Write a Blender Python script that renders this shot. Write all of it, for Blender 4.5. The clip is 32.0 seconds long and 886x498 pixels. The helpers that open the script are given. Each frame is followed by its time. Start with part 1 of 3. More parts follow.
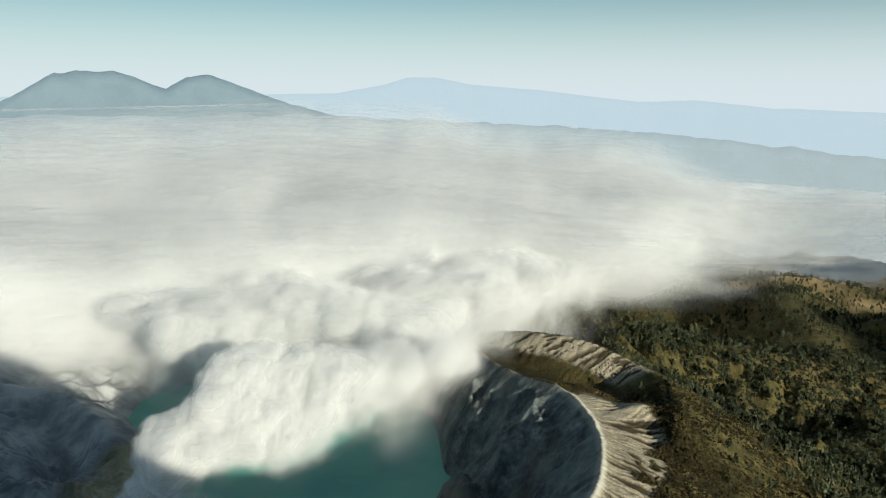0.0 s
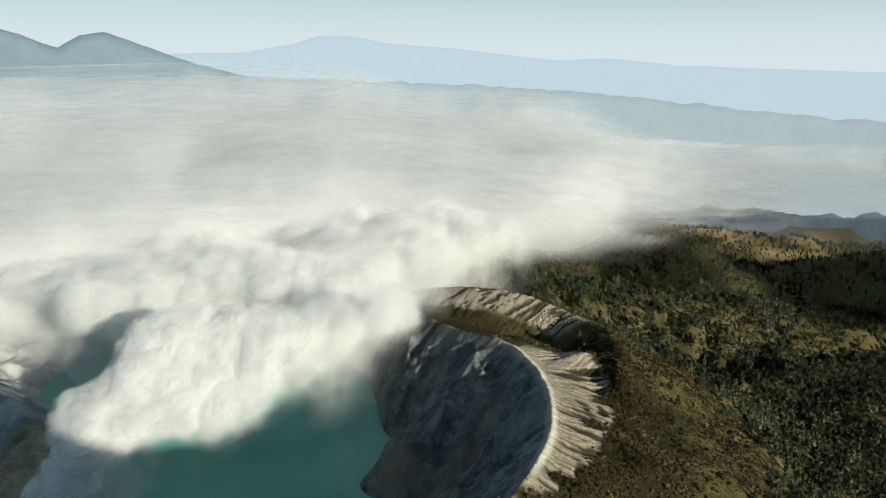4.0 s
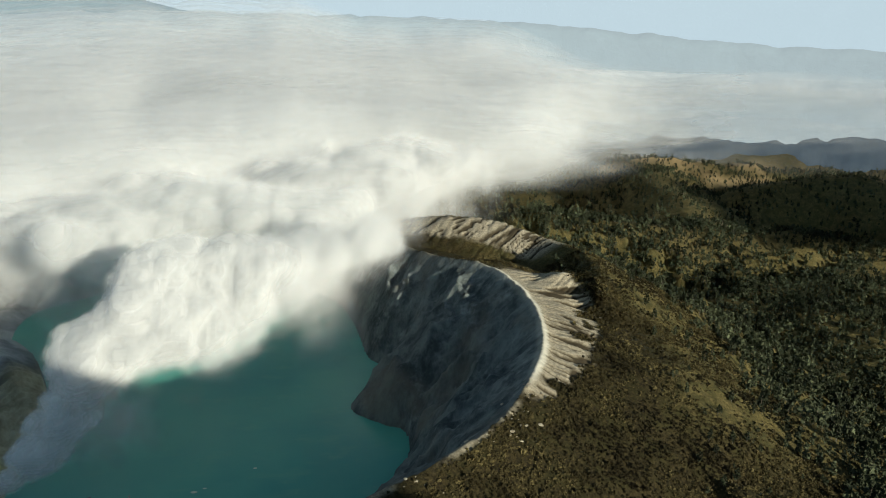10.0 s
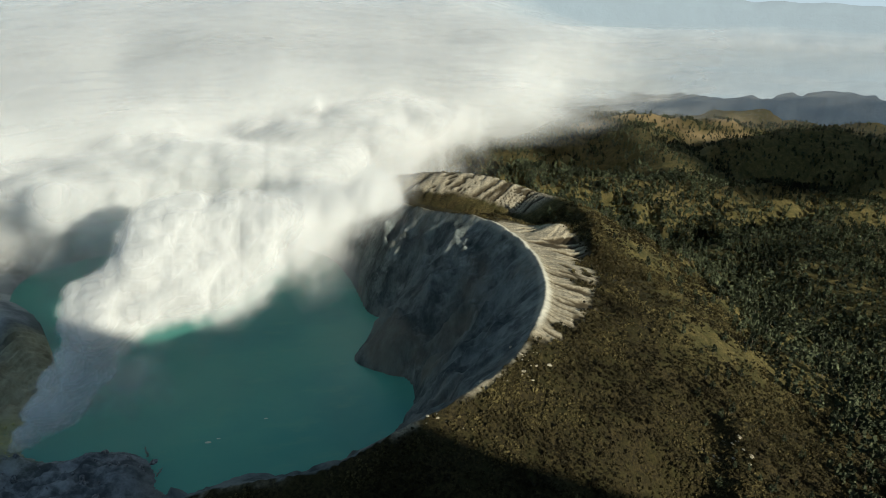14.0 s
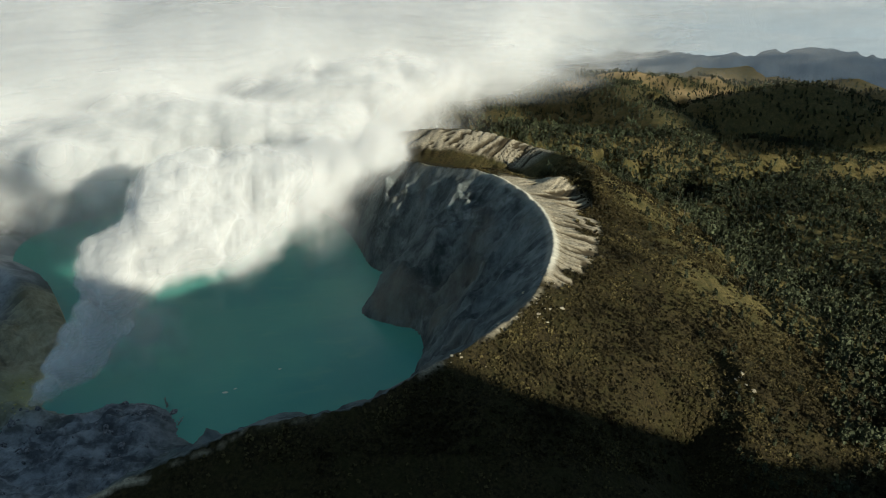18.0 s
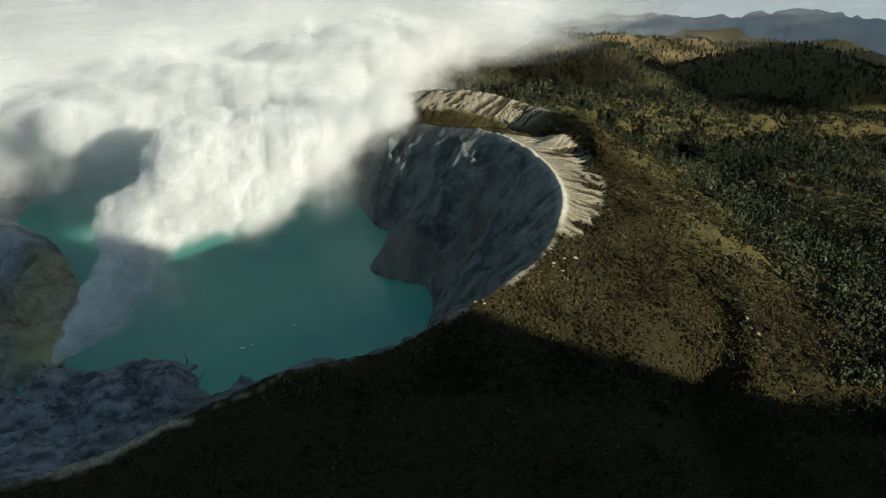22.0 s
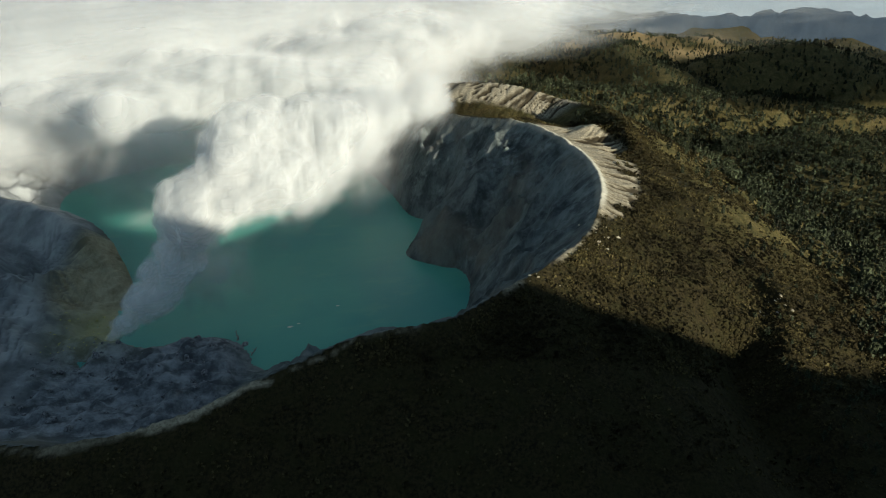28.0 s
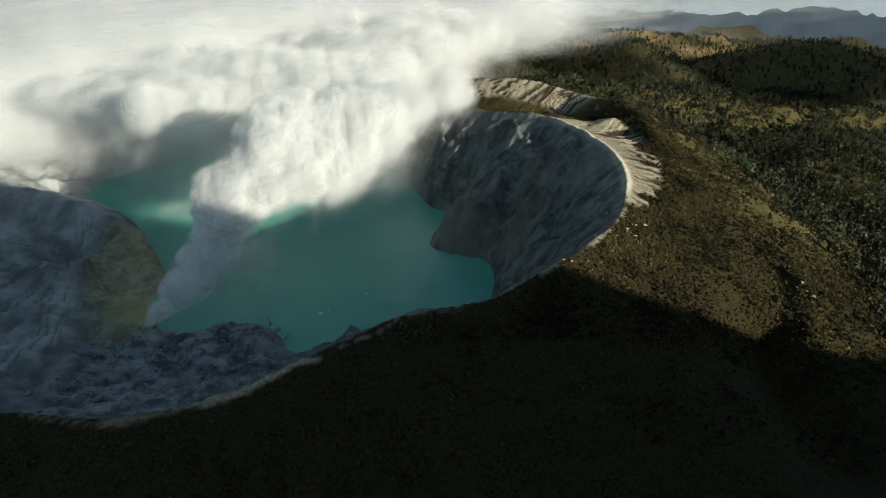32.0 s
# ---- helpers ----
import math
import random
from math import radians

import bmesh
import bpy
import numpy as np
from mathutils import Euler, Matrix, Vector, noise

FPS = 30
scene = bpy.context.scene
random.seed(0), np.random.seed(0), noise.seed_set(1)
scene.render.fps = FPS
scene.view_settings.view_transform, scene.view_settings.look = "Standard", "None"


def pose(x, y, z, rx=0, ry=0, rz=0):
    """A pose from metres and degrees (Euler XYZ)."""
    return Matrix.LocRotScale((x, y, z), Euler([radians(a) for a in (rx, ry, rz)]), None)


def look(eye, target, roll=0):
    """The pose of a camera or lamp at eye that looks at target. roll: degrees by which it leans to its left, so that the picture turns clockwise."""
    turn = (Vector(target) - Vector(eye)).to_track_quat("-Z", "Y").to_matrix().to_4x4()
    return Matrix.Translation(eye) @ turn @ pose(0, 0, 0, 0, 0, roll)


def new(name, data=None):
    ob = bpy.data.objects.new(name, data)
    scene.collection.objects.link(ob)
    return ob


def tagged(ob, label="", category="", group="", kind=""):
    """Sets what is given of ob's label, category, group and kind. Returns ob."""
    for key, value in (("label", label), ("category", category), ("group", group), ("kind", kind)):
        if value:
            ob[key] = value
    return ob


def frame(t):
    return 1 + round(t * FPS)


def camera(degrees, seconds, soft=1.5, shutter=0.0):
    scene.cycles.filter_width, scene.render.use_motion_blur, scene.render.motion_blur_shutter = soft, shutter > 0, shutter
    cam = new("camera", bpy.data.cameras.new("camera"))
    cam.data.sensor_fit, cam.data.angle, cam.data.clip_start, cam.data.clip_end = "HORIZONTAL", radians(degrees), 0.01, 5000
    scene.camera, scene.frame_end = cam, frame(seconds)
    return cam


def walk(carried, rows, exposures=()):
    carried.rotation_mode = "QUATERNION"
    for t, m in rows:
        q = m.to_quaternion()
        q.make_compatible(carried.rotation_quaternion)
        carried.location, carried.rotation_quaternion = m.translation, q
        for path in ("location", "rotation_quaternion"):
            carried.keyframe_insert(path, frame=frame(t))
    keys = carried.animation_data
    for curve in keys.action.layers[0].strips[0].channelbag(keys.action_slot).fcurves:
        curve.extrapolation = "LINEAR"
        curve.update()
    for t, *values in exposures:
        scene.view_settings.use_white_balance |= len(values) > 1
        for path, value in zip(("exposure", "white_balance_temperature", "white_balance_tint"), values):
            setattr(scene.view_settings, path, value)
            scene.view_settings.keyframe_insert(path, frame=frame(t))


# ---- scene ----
cam = camera(61.99, 32.0, 1.0)
PATH = [
    (0, look((0.0, 0.0, 615.7), (-104.9, 974.0, 414.8), 0.11)),
    (1, look((-6.4, 9.6, 608.5), (-74.8, 984.6, 396.8), -0.12)),
    (2, look((-13.4, 18.3, 600.6), (-46.3, 992.5, 377.4), -0.31)),
    (3, look((-22.3, 27.9, 593.8), (-31.7, 1000.1, 359.8), -0.47)),
    (3.5, look((-27.3, 32.1, 591.0), (-26.4, 1002.9, 350.9), -0.31)),
    (5.5, look((-47.8, 43.7, 582.9), (-19.6, 1006.3, 313.4), 0.24)),
    (6, look((-52.3, 42.8, 582.0), (-17.7, 1003.2, 305.5), 0.23)),
    (7, look((-60.3, 36.1, 581.1), (-5.4, 991.7, 291.8), -0.01)),
    (8, look((-67.5, 28.3, 579.3), (-4.0, 979.6, 277.7), -0.25)),
    (9, look((-75.5, 21.5, 577.1), (-4.8, 968.4, 263.4), -0.50)),
    (10, look((-84.7, 15.8, 575.7), (-5.8, 957.7, 249.2), -0.66)),
    (11, look((-93.9, 10.1, 575.0), (-8.0, 947.0, 236.0), -0.78)),
    (12, look((-102.9, 5.0, 574.4), (-9.2, 936.3, 222.6), -0.88)),
    (13, look((-111.9, -0.7, 573.1), (-10.1, 925.1, 209.2), -1.00)),
    (14, look((-120.6, -6.1, 572.0), (-12.3, 914.5, 197.0), -1.09)),
    (14.5, look((-125.1, -8.8, 571.6), (-13.5, 909.0, 190.5), -1.14)),
    (16.5, look((-144.4, -19.6, 569.7), (-21.1, 886.6, 165.3), -1.24)),
    (17, look((-149.5, -22.5, 569.2), (-25.1, 881.2, 159.3), -1.26)),
    (18, look((-159.4, -27.8, 567.7), (-29.3, 869.8, 146.7), -1.29)),
    (19, look((-169.0, -32.9, 566.7), (-30.6, 857.8, 133.8), -1.39)),
    (20, look((-178.9, -38.2, 565.5), (-33.6, 845.7, 120.9), -1.44)),
    (21, look((-189.3, -44.2, 564.6), (-40.5, 833.7, 109.4), -1.43)),
    (22, look((-199.2, -49.8, 563.9), (-51.3, 825.6, 103.7), -1.49)),
    (23, look((-209.7, -55.5, 563.4), (-61.7, 820.0, 103.4), -1.47)),
    (24, look((-219.8, -61.0, 563.6), (-72.1, 814.3, 103.2), -1.40)),
    (25, look((-229.5, -67.4, 563.6), (-82.7, 808.3, 103.6), -1.41)),
    (25.5, look((-234.6, -70.5, 563.4), (-88.3, 805.3, 103.4), -1.39)),
    (27.5, look((-255.0, -82.4, 562.9), (-108.9, 793.4, 102.8), -1.36)),
    (28, look((-259.9, -85.1, 563.1), (-113.9, 790.4, 102.5), -1.34)),
    (29, look((-269.9, -90.6, 562.7), (-124.2, 784.8, 101.8), -1.30)),
    (30, look((-279.8, -96.6, 562.6), (-134.7, 778.9, 101.7), -1.32)),
    (31, look((-290.0, -102.9, 562.7), (-145.6, 772.6, 101.6), -1.27)),
    (32, look((-300.8, -108.9, 563.2), (-156.6, 766.5, 101.7), -1.21)),
]
walk(cam, PATH, exposures=[(0, 0.0), (32, 0.0)])

# ---- light ----
SUN_EL, SUN_AZ = 17.0, 146.0      # degrees above the horizon; clockwise from +y
world = bpy.data.worlds.new("sky")
scene.world = world
world.use_nodes = True
wn = world.node_tree.nodes
sky = wn.new("ShaderNodeTexSky")
sky.sky_type, sky.sun_disc = "NISHITA", False
sky.sun_elevation, sky.sun_rotation = radians(SUN_EL), radians(SUN_AZ)
sky.altitude, sky.air_density, sky.dust_density, sky.ozone_density = 0, 1.0, 0.2, 1.5
wn["Background"].inputs[1].default_value = 0.076
tint = wn.new("ShaderNodeMix")
tint.data_type, tint.blend_type = "RGBA", "MULTIPLY"
tint.inputs[0].default_value, tint.inputs[7].default_value = 1.0, (0.54, 0.84, 0.83, 1)
world.node_tree.links.new(sky.outputs[0], tint.inputs[6])
# a pale band of haze along the horizon
where, height, band, haze = wn.new("ShaderNodeTexCoord"), wn.new("ShaderNodeSeparateXYZ"), wn.new("ShaderNodeMapRange"), wn.new("ShaderNodeMix")
band.interpolation_type = "SMOOTHSTEP"
for k, v in enumerate((0.0, 0.17, 0.95, 0.1)):
    band.inputs[k + 1].default_value = v
haze.data_type = "RGBA"
haze.inputs[7].default_value = (9.2, 10.5, 11.2, 1)
for a, z in ((where.outputs["Generated"], height.inputs[0]), (height.outputs[2], band.inputs[0]), (band.outputs[0], haze.inputs[0]), (tint.outputs[2], haze.inputs[6]), (haze.outputs[2], wn["Background"].inputs[0])):
    world.node_tree.links.new(a, z)
sun_dir = Vector((math.sin(radians(SUN_AZ)) * math.cos(radians(SUN_EL)), math.cos(radians(SUN_AZ)) * math.cos(radians(SUN_EL)), math.sin(radians(SUN_EL))))
sun = new("sun", bpy.data.lights.new("sun", "SUN"))
sun.data.energy, sun.data.angle, sun.data.color = 6.1, radians(0.6), (0.97, 0.94, 0.77)
sun.matrix_world = look(sun_dir * 1000, (0, 0, 0))
scene.cycles.transparent_max_bounces = 128


# ---- noise and mesh tools ----
def _hash(ix, iy, iz, seed):
    h = (ix * 374761393 + iy * 668265263 + iz * 2147483647 + seed * 1274126177) & 0xFFFFFFFF
    h = ((h ^ (h >> 13)) * 1274126177) & 0xFFFFFFFF
    return ((h ^ (h >> 16)) & 0xFFFF) / 32767.5 - 1.0


def vnoise(x, y, z=None, seed=0):
    """Smooth value noise, -1 to 1."""
    x, y = np.asarray(x, float), np.asarray(y, float)
    ix, iy = np.floor(x).astype(np.int64), np.floor(y).astype(np.int64)
    fx, fy = x - ix, y - iy
    fx, fy = fx * fx * fx * (fx * (fx * 6 - 15) + 10), fy * fy * fy * (fy * (fy * 6 - 15) + 10)

    def plane(iz):
        a = _hash(ix, iy, iz, seed) * (1 - fx) + _hash(ix + 1, iy, iz, seed) * fx
        b = _hash(ix, iy + 1, iz, seed) * (1 - fx) + _hash(ix + 1, iy + 1, iz, seed) * fx
        return a * (1 - fy) + b * fy

    if z is None:
        return plane(0)
    z = np.asarray(z, float)
    iz = np.floor(z).astype(np.int64)
    fz = z - iz
    fz = fz * fz * (3 - 2 * fz)
    return plane(iz) * (1 - fz) + plane(iz + 1) * fz


def fbm(x, y, size, octaves=5, gain=0.5, seed=0, z=None, ridged=False):
    out, amp, total = 0.0, 1.0, 0.0
    for k in range(octaves):
        s = 2.03 ** k / size
        n = vnoise(x * s + 17.3 * k, y * s - 9.1 * k, None if z is None else z * s + 3.7 * k, seed + 31 * k)
        out = out + amp * (1 - 2 * np.abs(n) if ridged else n)
        total += amp
        amp *= gain
    return out / total


def billows(x, y, size, octaves=4, gain=0.5, seed=0, z=None):
    """Rounded heaps with creases between them, 0 to 1."""
    out, amp, total = 0.0, 1.0, 0.0
    for k in range(octaves):
        s = 2.03 ** k / size
        out = out + amp * np.abs(vnoise(x * s + 17.3 * k, y * s - 9.1 * k, None if z is None else z * s + 3.7 * k, seed + 31 * k))
        total += amp
        amp *= gain
    return out / total


def smooth(e0, e1, v):
    t = np.clip((v - e0) / (e1 - e0), 0, 1)
    return t * t * (3 - 2 * t)


def dense(points, step, closed=False):
    """A smooth line through the points (Catmull-Rom), sampled about every step metres."""
    p = np.array(points, float)
    n = len(p)
    out = []
    for i in range(n if closed else n - 1):
        a, b, c, d = (p[(i + k) % n] if closed else p[min(max(i + k, 0), n - 1)] for k in (-1, 0, 1, 2))
        m = max(1, int(np.linalg.norm(c - b) / step))
        t = (np.arange(m) / m)[:, None]
        out.append(0.5 * (2 * b + (c - a) * t + (2 * a - 5 * b + 4 * c - d) * t ** 2 + (3 * b - a - 3 * c + d) * t ** 3))
    if not closed:
        out.append(p[-1:])
    return np.concatenate(out)


def nearest(x, y, line):
    """The distance to a sampled line and the index of its nearest sample."""
    best, at = np.full(x.shape, 1e18), np.zeros(x.shape, int)
    for i, q in enumerate(line):
        d = (x - q[0]) ** 2 + (y - q[1]) ** 2
        m = d < best
        best[m], at[m] = d[m], i
    return np.sqrt(best), at


def inside(x, y, line):
    """Whether points lie within a closed line."""
    res = np.zeros(x.shape, bool)
    for (x0, y0, *_), (x1, y1, *_) in zip(line, np.roll(line, -1, 0)):
        if y0 == y1:
            continue
        res ^= ((y0 > y) != (y1 > y)) & (x < (x1 - x0) * (y - y0) / (y1 - y0) + x0)
    return res


def mesh_from(name, verts, faces, material=None, flat=False, attrs=None):
    """A mesh object from numpy arrays; faces are all triangles or all quads."""
    me = bpy.data.meshes.new(name)
    verts, faces = np.asarray(verts, np.float32), np.asarray(faces, np.int32)
    k = faces.shape[1]
    me.vertices.add(len(verts))
    me.vertices.foreach_set("co", verts.ravel())
    me.loops.add(faces.size)
    me.loops.foreach_set("vertex_index", faces.ravel())
    me.polygons.add(len(faces))
    me.polygons.foreach_set("loop_start", np.arange(0, faces.size, k, dtype=np.int32))
    me.polygons.foreach_set("loop_total", np.full(len(faces), k, np.int32))
    me.polygons.foreach_set("use_smooth", np.full(len(faces), not flat, bool))
    me.update(calc_edges=True)
    for key, values in (attrs or {}).items():
        values = np.asarray(values, np.float32)
        if values.ndim == 1:
            me.attributes.new(key, "FLOAT", "POINT").data.foreach_set("value", values)
        else:
            me.attributes.new(key, "FLOAT_COLOR", "POINT").data.foreach_set("color", values.ravel())
    if material:
        me.materials.append(material)
    return me


def grid_faces(nx, ny):
    i = np.arange(nx * ny).reshape(ny, nx)
    return np.stack([i[:-1, :-1], i[:-1, 1:], i[1:, 1:], i[1:, :-1]], -1).reshape(-1, 4)


def part(name, me, parent, label=""):
    ob = new(name, me)
    ob.parent = parent
    if label:
        tagged(ob, label)
    return ob


# ---- materials ----
class Nodes:
    """A short way to write a node material."""

    def __init__(self, name):
        self.mat = bpy.data.materials.new(name)
        self.mat.use_nodes = True
        self.tree = self.mat.node_tree
        self.out = self.tree.nodes["Material Output"]
        self.bsdf = self.tree.nodes["Principled BSDF"]
        self.geo = self.add("ShaderNodeNewGeometry")

    def add(self, kind, **inputs):
        n = self.tree.nodes.new(kind)
        for k, v in inputs.items():
            self.set(n.inputs[k.replace("_", " ")], v)
        return n

    def set(self, socket, v):
        if isinstance(v, bpy.types.NodeSocket):
            self.tree.links.new(v, socket)
        else:
            socket.default_value = (*v, 1) if isinstance(v, tuple) and len(v) == 3 and socket.type == "RGBA" else v

    def noise(self, size, detail=4.0, rough=0.55, stretch=None, seed=0.0):
        m = self.add("ShaderNodeMapping", Vector=self.geo.outputs["Position"], Location=(seed, seed * 0.7, 0.0))
        if stretch:
            m.inputs["Scale"].default_value = stretch
        n = self.add("ShaderNodeTexNoise", Vector=m.outputs[0], Scale=1.0 / size, Detail=detail, Roughness=rough)
        return n.outputs["Fac"]

    def ramp(self, fac, lo, hi, a=0.0, b=1.0):
        n = self.add("ShaderNodeMapRange", Value=fac, From_Min=lo, From_Max=hi, To_Min=a, To_Max=b)
        n.interpolation_type = "SMOOTHSTEP"
        return n.outputs[0]

    def mix(self, fac, a, b, blend="MIX"):
        n = self.tree.nodes.new("ShaderNodeMix")
        n.data_type, n.blend_type = "RGBA", blend
        for s, v in ((n.inputs[0], fac), (n.inputs[6], a), (n.inputs[7], b)):
            self.set(s, v)
        return n.outputs[2]

    def math(self, op, a, b=0.0):
        n = self.tree.nodes.new("ShaderNodeMath")
        n.operation = op
        self.set(n.inputs[0], a), self.set(n.inputs[1], b)
        return n.outputs[0]

    def attr(self, name, field="Fac"):
        n = self.tree.nodes.new("ShaderNodeAttribute")
        n.attribute_name = name
        return n.outputs[field]

    def bump(self, height, strength, distance):
        self.set(self.bsdf.inputs["Normal"], self.add("ShaderNodeBump", Height=height, Strength=strength, Distance=distance).outputs[0])

    def done(self, colour, rough=0.9, spec=0.2):
        self.set(self.bsdf.inputs["Base Color"], colour)
        self.set(self.bsdf.inputs["Roughness"], rough)
        self.set(self.bsdf.inputs["Specular IOR Level"], spec)
        return self.mat


def ground_material():
    n = Nodes("crater_ground")
    zone = n.add("ShaderNodeSeparateColor", Color=n.attr("zone", "Color"))
    veg, ash, grass = zone.outputs[0], zone.outputs[1], zone.outputs[2]
    big, mid, fine = n.noise(140, 5, 0.6), n.noise(22, 6, 0.65, seed=40), n.noise(3.2, 6, 0.7, seed=9)
    # inner rock: grey-blue and buff ash with pale streaks
    streak = n.noise(34, 7, 0.72, (1.0, 1.0, 0.3), 77)
    c_rock = n.mix(n.ramp(streak, 0.34, 0.68), (0.05, 0.06, 0.06), (0.19, 0.212, 0.205))
    c_rock = n.mix(n.math("MULTIPLY", n.ramp(big, 0.48, 0.68), 0.6), c_rock, (0.19, 0.165, 0.13))
    c_rock = n.mix(n.math("MULTIPLY", n.math("MULTIPLY", n.ramp(mid, 0.5, 0.72), n.ramp(n.noise(120, 4, 0.5, None, 55), 0.4, 0.66)), 0.6), c_rock, (0.31, 0.33, 0.325))
    c_rock = n.mix(n.attr("buff"), c_rock, n.mix(n.ramp(streak, 0.35, 0.65), (0.24, 0.2, 0.12), (0.5, 0.44, 0.3)))
    c_rock = n.mix(n.attr("fan"), c_rock, n.mix(n.ramp(n.noise(55, 6, 0.55, (1, 1, 0.4), 3), 0.35, 0.65), (0.19, 0.2, 0.205), (0.42, 0.43, 0.43)))
    c_rock = n.mix(n.attr("lava"), c_rock, n.mix(n.ramp(n.noise(24, 7, 0.68, None, 13), 0.36, 0.68), (0.085, 0.095, 0.105), (0.34, 0.36, 0.38)))
    # scorched scrub, grass and forest floor
    c_veg = n.mix(n.ramp(fine, 0.36, 0.64), (0.016, 0.013, 0.007), (0.056, 0.043, 0.018))
    c_veg = n.mix(n.math("MULTIPLY", n.ramp(mid, 0.4, 0.66), 0.7), c_veg, (0.036, 0.033, 0.012))
    c_grass = n.mix(n.ramp(fine, 0.34, 0.66), (0.085, 0.072, 0.026), (0.21, 0.165, 0.065))
    c_veg = n.mix(grass, c_veg, n.mix(n.ramp(mid, 0.35, 0.65), c_grass, (0.075, 0.068, 0.026)))
    c_veg = n.mix(n.attr("field"), c_veg, n.mix(mid, (0.26, 0.18, 0.085), (0.4, 0.3, 0.17)))
    # pale weathered ash
    c_ash = n.mix(n.ramp(fine, 0.3, 0.7), (0.2, 0.168, 0.118), (0.44, 0.385, 0.285))
    col = n.mix(veg, c_rock, c_veg)
    col = n.mix(ash, col, c_ash)
    # rim edge whitened: the sunlight on it is put into the colour
    col = n.mix(n.attr("rim_light"), col, (0.6, 0.56, 0.46))
    col = n.mix(n.attr("sulphur"), col, n.mix(mid, (0.52, 0.48, 0.16), (0.42, 0.4, 0.26)))
    # channels coloured dark, standing in for the shade inside them
    col = n.mix(n.math("MINIMUM", n.math("MULTIPLY", n.attr("rill_shade"), 1.15), 0.95), col, n.mix(veg, (0.1, 0.105, 0.11), (0.05, 0.038, 0.022)))
    h = n.math("ADD", n.math("MULTIPLY", mid, 3.0), n.math("MULTIPLY", fine, n.ramp(veg, 0, 1, 0.25, 1.0)))
    n.bump(h, n.math("MULTIPLY", n.ramp(veg, 0, 1, 0.55, 1.0), n.ramp(ash, 0, 1, 1.0, 0.25)), 2.0)
    return n.done(col, 0.95, 0.1)


def lake_material():
    n = Nodes("acid_lake_water")
    a, b = n.noise(260, 4, 0.5), n.noise(60, 4, 0.6, (1, 2.5, 1), 5)
    col = n.mix(n.ramp(a, 0.35, 0.65), (0.055, 0.3, 0.26), (0.09, 0.36, 0.28))
    col = n.mix(n.math("MULTIPLY", n.ramp(b, 0.5, 0.75), 0.35), col, (0.14, 0.38, 0.27))
    n.bump(n.noise(3.0, 4, 0.6), 0.12, 0.3)
    return n.done(col, 0.3, 0.25)


def cloud_material(name, fine=45.0, colour=(0.96, 0.96, 0.96), ragged=0.0):
    """Vapour: white, lit through and through, as dense as its layers say and frayed where they thin out."""
    n = Nodes(name)
    n.tree.nodes.remove(n.bsdf)
    grain = n.noise(fine, 6, 0.55)
    if ragged:
        wisps = n.ramp(n.math("ADD", grain, n.math("MULTIPLY", n.attr("core"), ragged)), 0.42, 0.78)
    else:
        wisps = n.ramp(grain, 0.28, 0.62, 0.55, 1.0)
    alpha = n.math("MINIMUM", n.math("MULTIPLY", n.attr("thick"), wisps), 1.0)
    lie = n.add("ShaderNodeBump", Height=n.math("ADD", n.math("MULTIPLY", grain, fine * 0.3), n.attr("form")), Strength=0.5, Distance=1.0)
    body = n.add("ShaderNodeMixShader", Fac=0.35)
    n.set(body.inputs[1], n.add("ShaderNodeBsdfDiffuse", Color=colour, Normal=lie.outputs[0]).outputs[0])
    n.set(body.inputs[2], n.add("ShaderNodeBsdfTranslucent", Color=colour).outputs[0])
    mix = n.add("ShaderNodeMixShader", Fac=alpha)
    n.set(mix.inputs[1], n.add("ShaderNodeBsdfTransparent").outputs[0])
    n.set(mix.inputs[2], body.outputs[0])
    n.set(n.out.inputs["Surface"], mix.outputs[0])
    return n.mat


def haze_material(name, colour, glow, strength):
    # emission puts the air's blue haze into the far hills' own colour
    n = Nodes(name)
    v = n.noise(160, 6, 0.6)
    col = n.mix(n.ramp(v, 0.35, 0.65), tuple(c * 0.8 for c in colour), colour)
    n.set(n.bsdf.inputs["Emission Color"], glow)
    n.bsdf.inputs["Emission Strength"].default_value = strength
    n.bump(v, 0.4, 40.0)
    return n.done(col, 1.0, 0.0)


GROUND, WATER = ground_material(), lake_material()

# ---- the lie of the land ----
RIM = [(-600, 453, 150), (-506, 428, 150), (-411, 430, 160), (-305, 450, 185), (-241, 464, 198), (-166, 466, 203), (-85, 509, 210), (-37, 551, 206),
       (24, 615, 204), (81, 732, 202), (102, 830, 197), (104, 939, 190), (72, 1067, 183), (8, 1160, 168), (-50, 1270, 150), (-100, 1400, 140), (-200, 1580, 140),
       (-400, 1720, 120), (-700, 1760, 110), (-1050, 1600, 105), (-1260, 1220, 110), (-1210, 850, 115), (-1000, 580, 130), (-760, 480, 148)]
SHORE = [(-372, 715), (-380, 738), (-408, 783), (-461, 800), (-505, 788), (-558, 812), (-572, 880), (-566, 945), (-596, 1030), (-655, 1140), (-746, 1246),
         (-760, 1400), (-600, 1500), (-380, 1520), (-210, 1420), (-150, 1290), (-118, 1140), (-84, 1096), (-100, 1063), (-142, 979), (-95, 928), (-68, 912),
         (-60, 868), (-76, 806), (-120, 710), (-200, 650), (-290, 650)]
SPUR = [(-572, 938, 5), (-602, 985, 31), (-637, 1030, 53), (-667, 1070, 67), (-752, 1150, 75), (-809, 1190, 74), (-875, 1220, 73), (-1120, 1230, 95)]
OUTER_CREST = [(-60, 1480, 138), (36, 1394, 167), (114, 1344, 171), (160, 1310, 164), (207, 1262, 156), (232, 1180, 168), (242, 1100, 177), (236, 1020, 184), (214, 930, 180)]
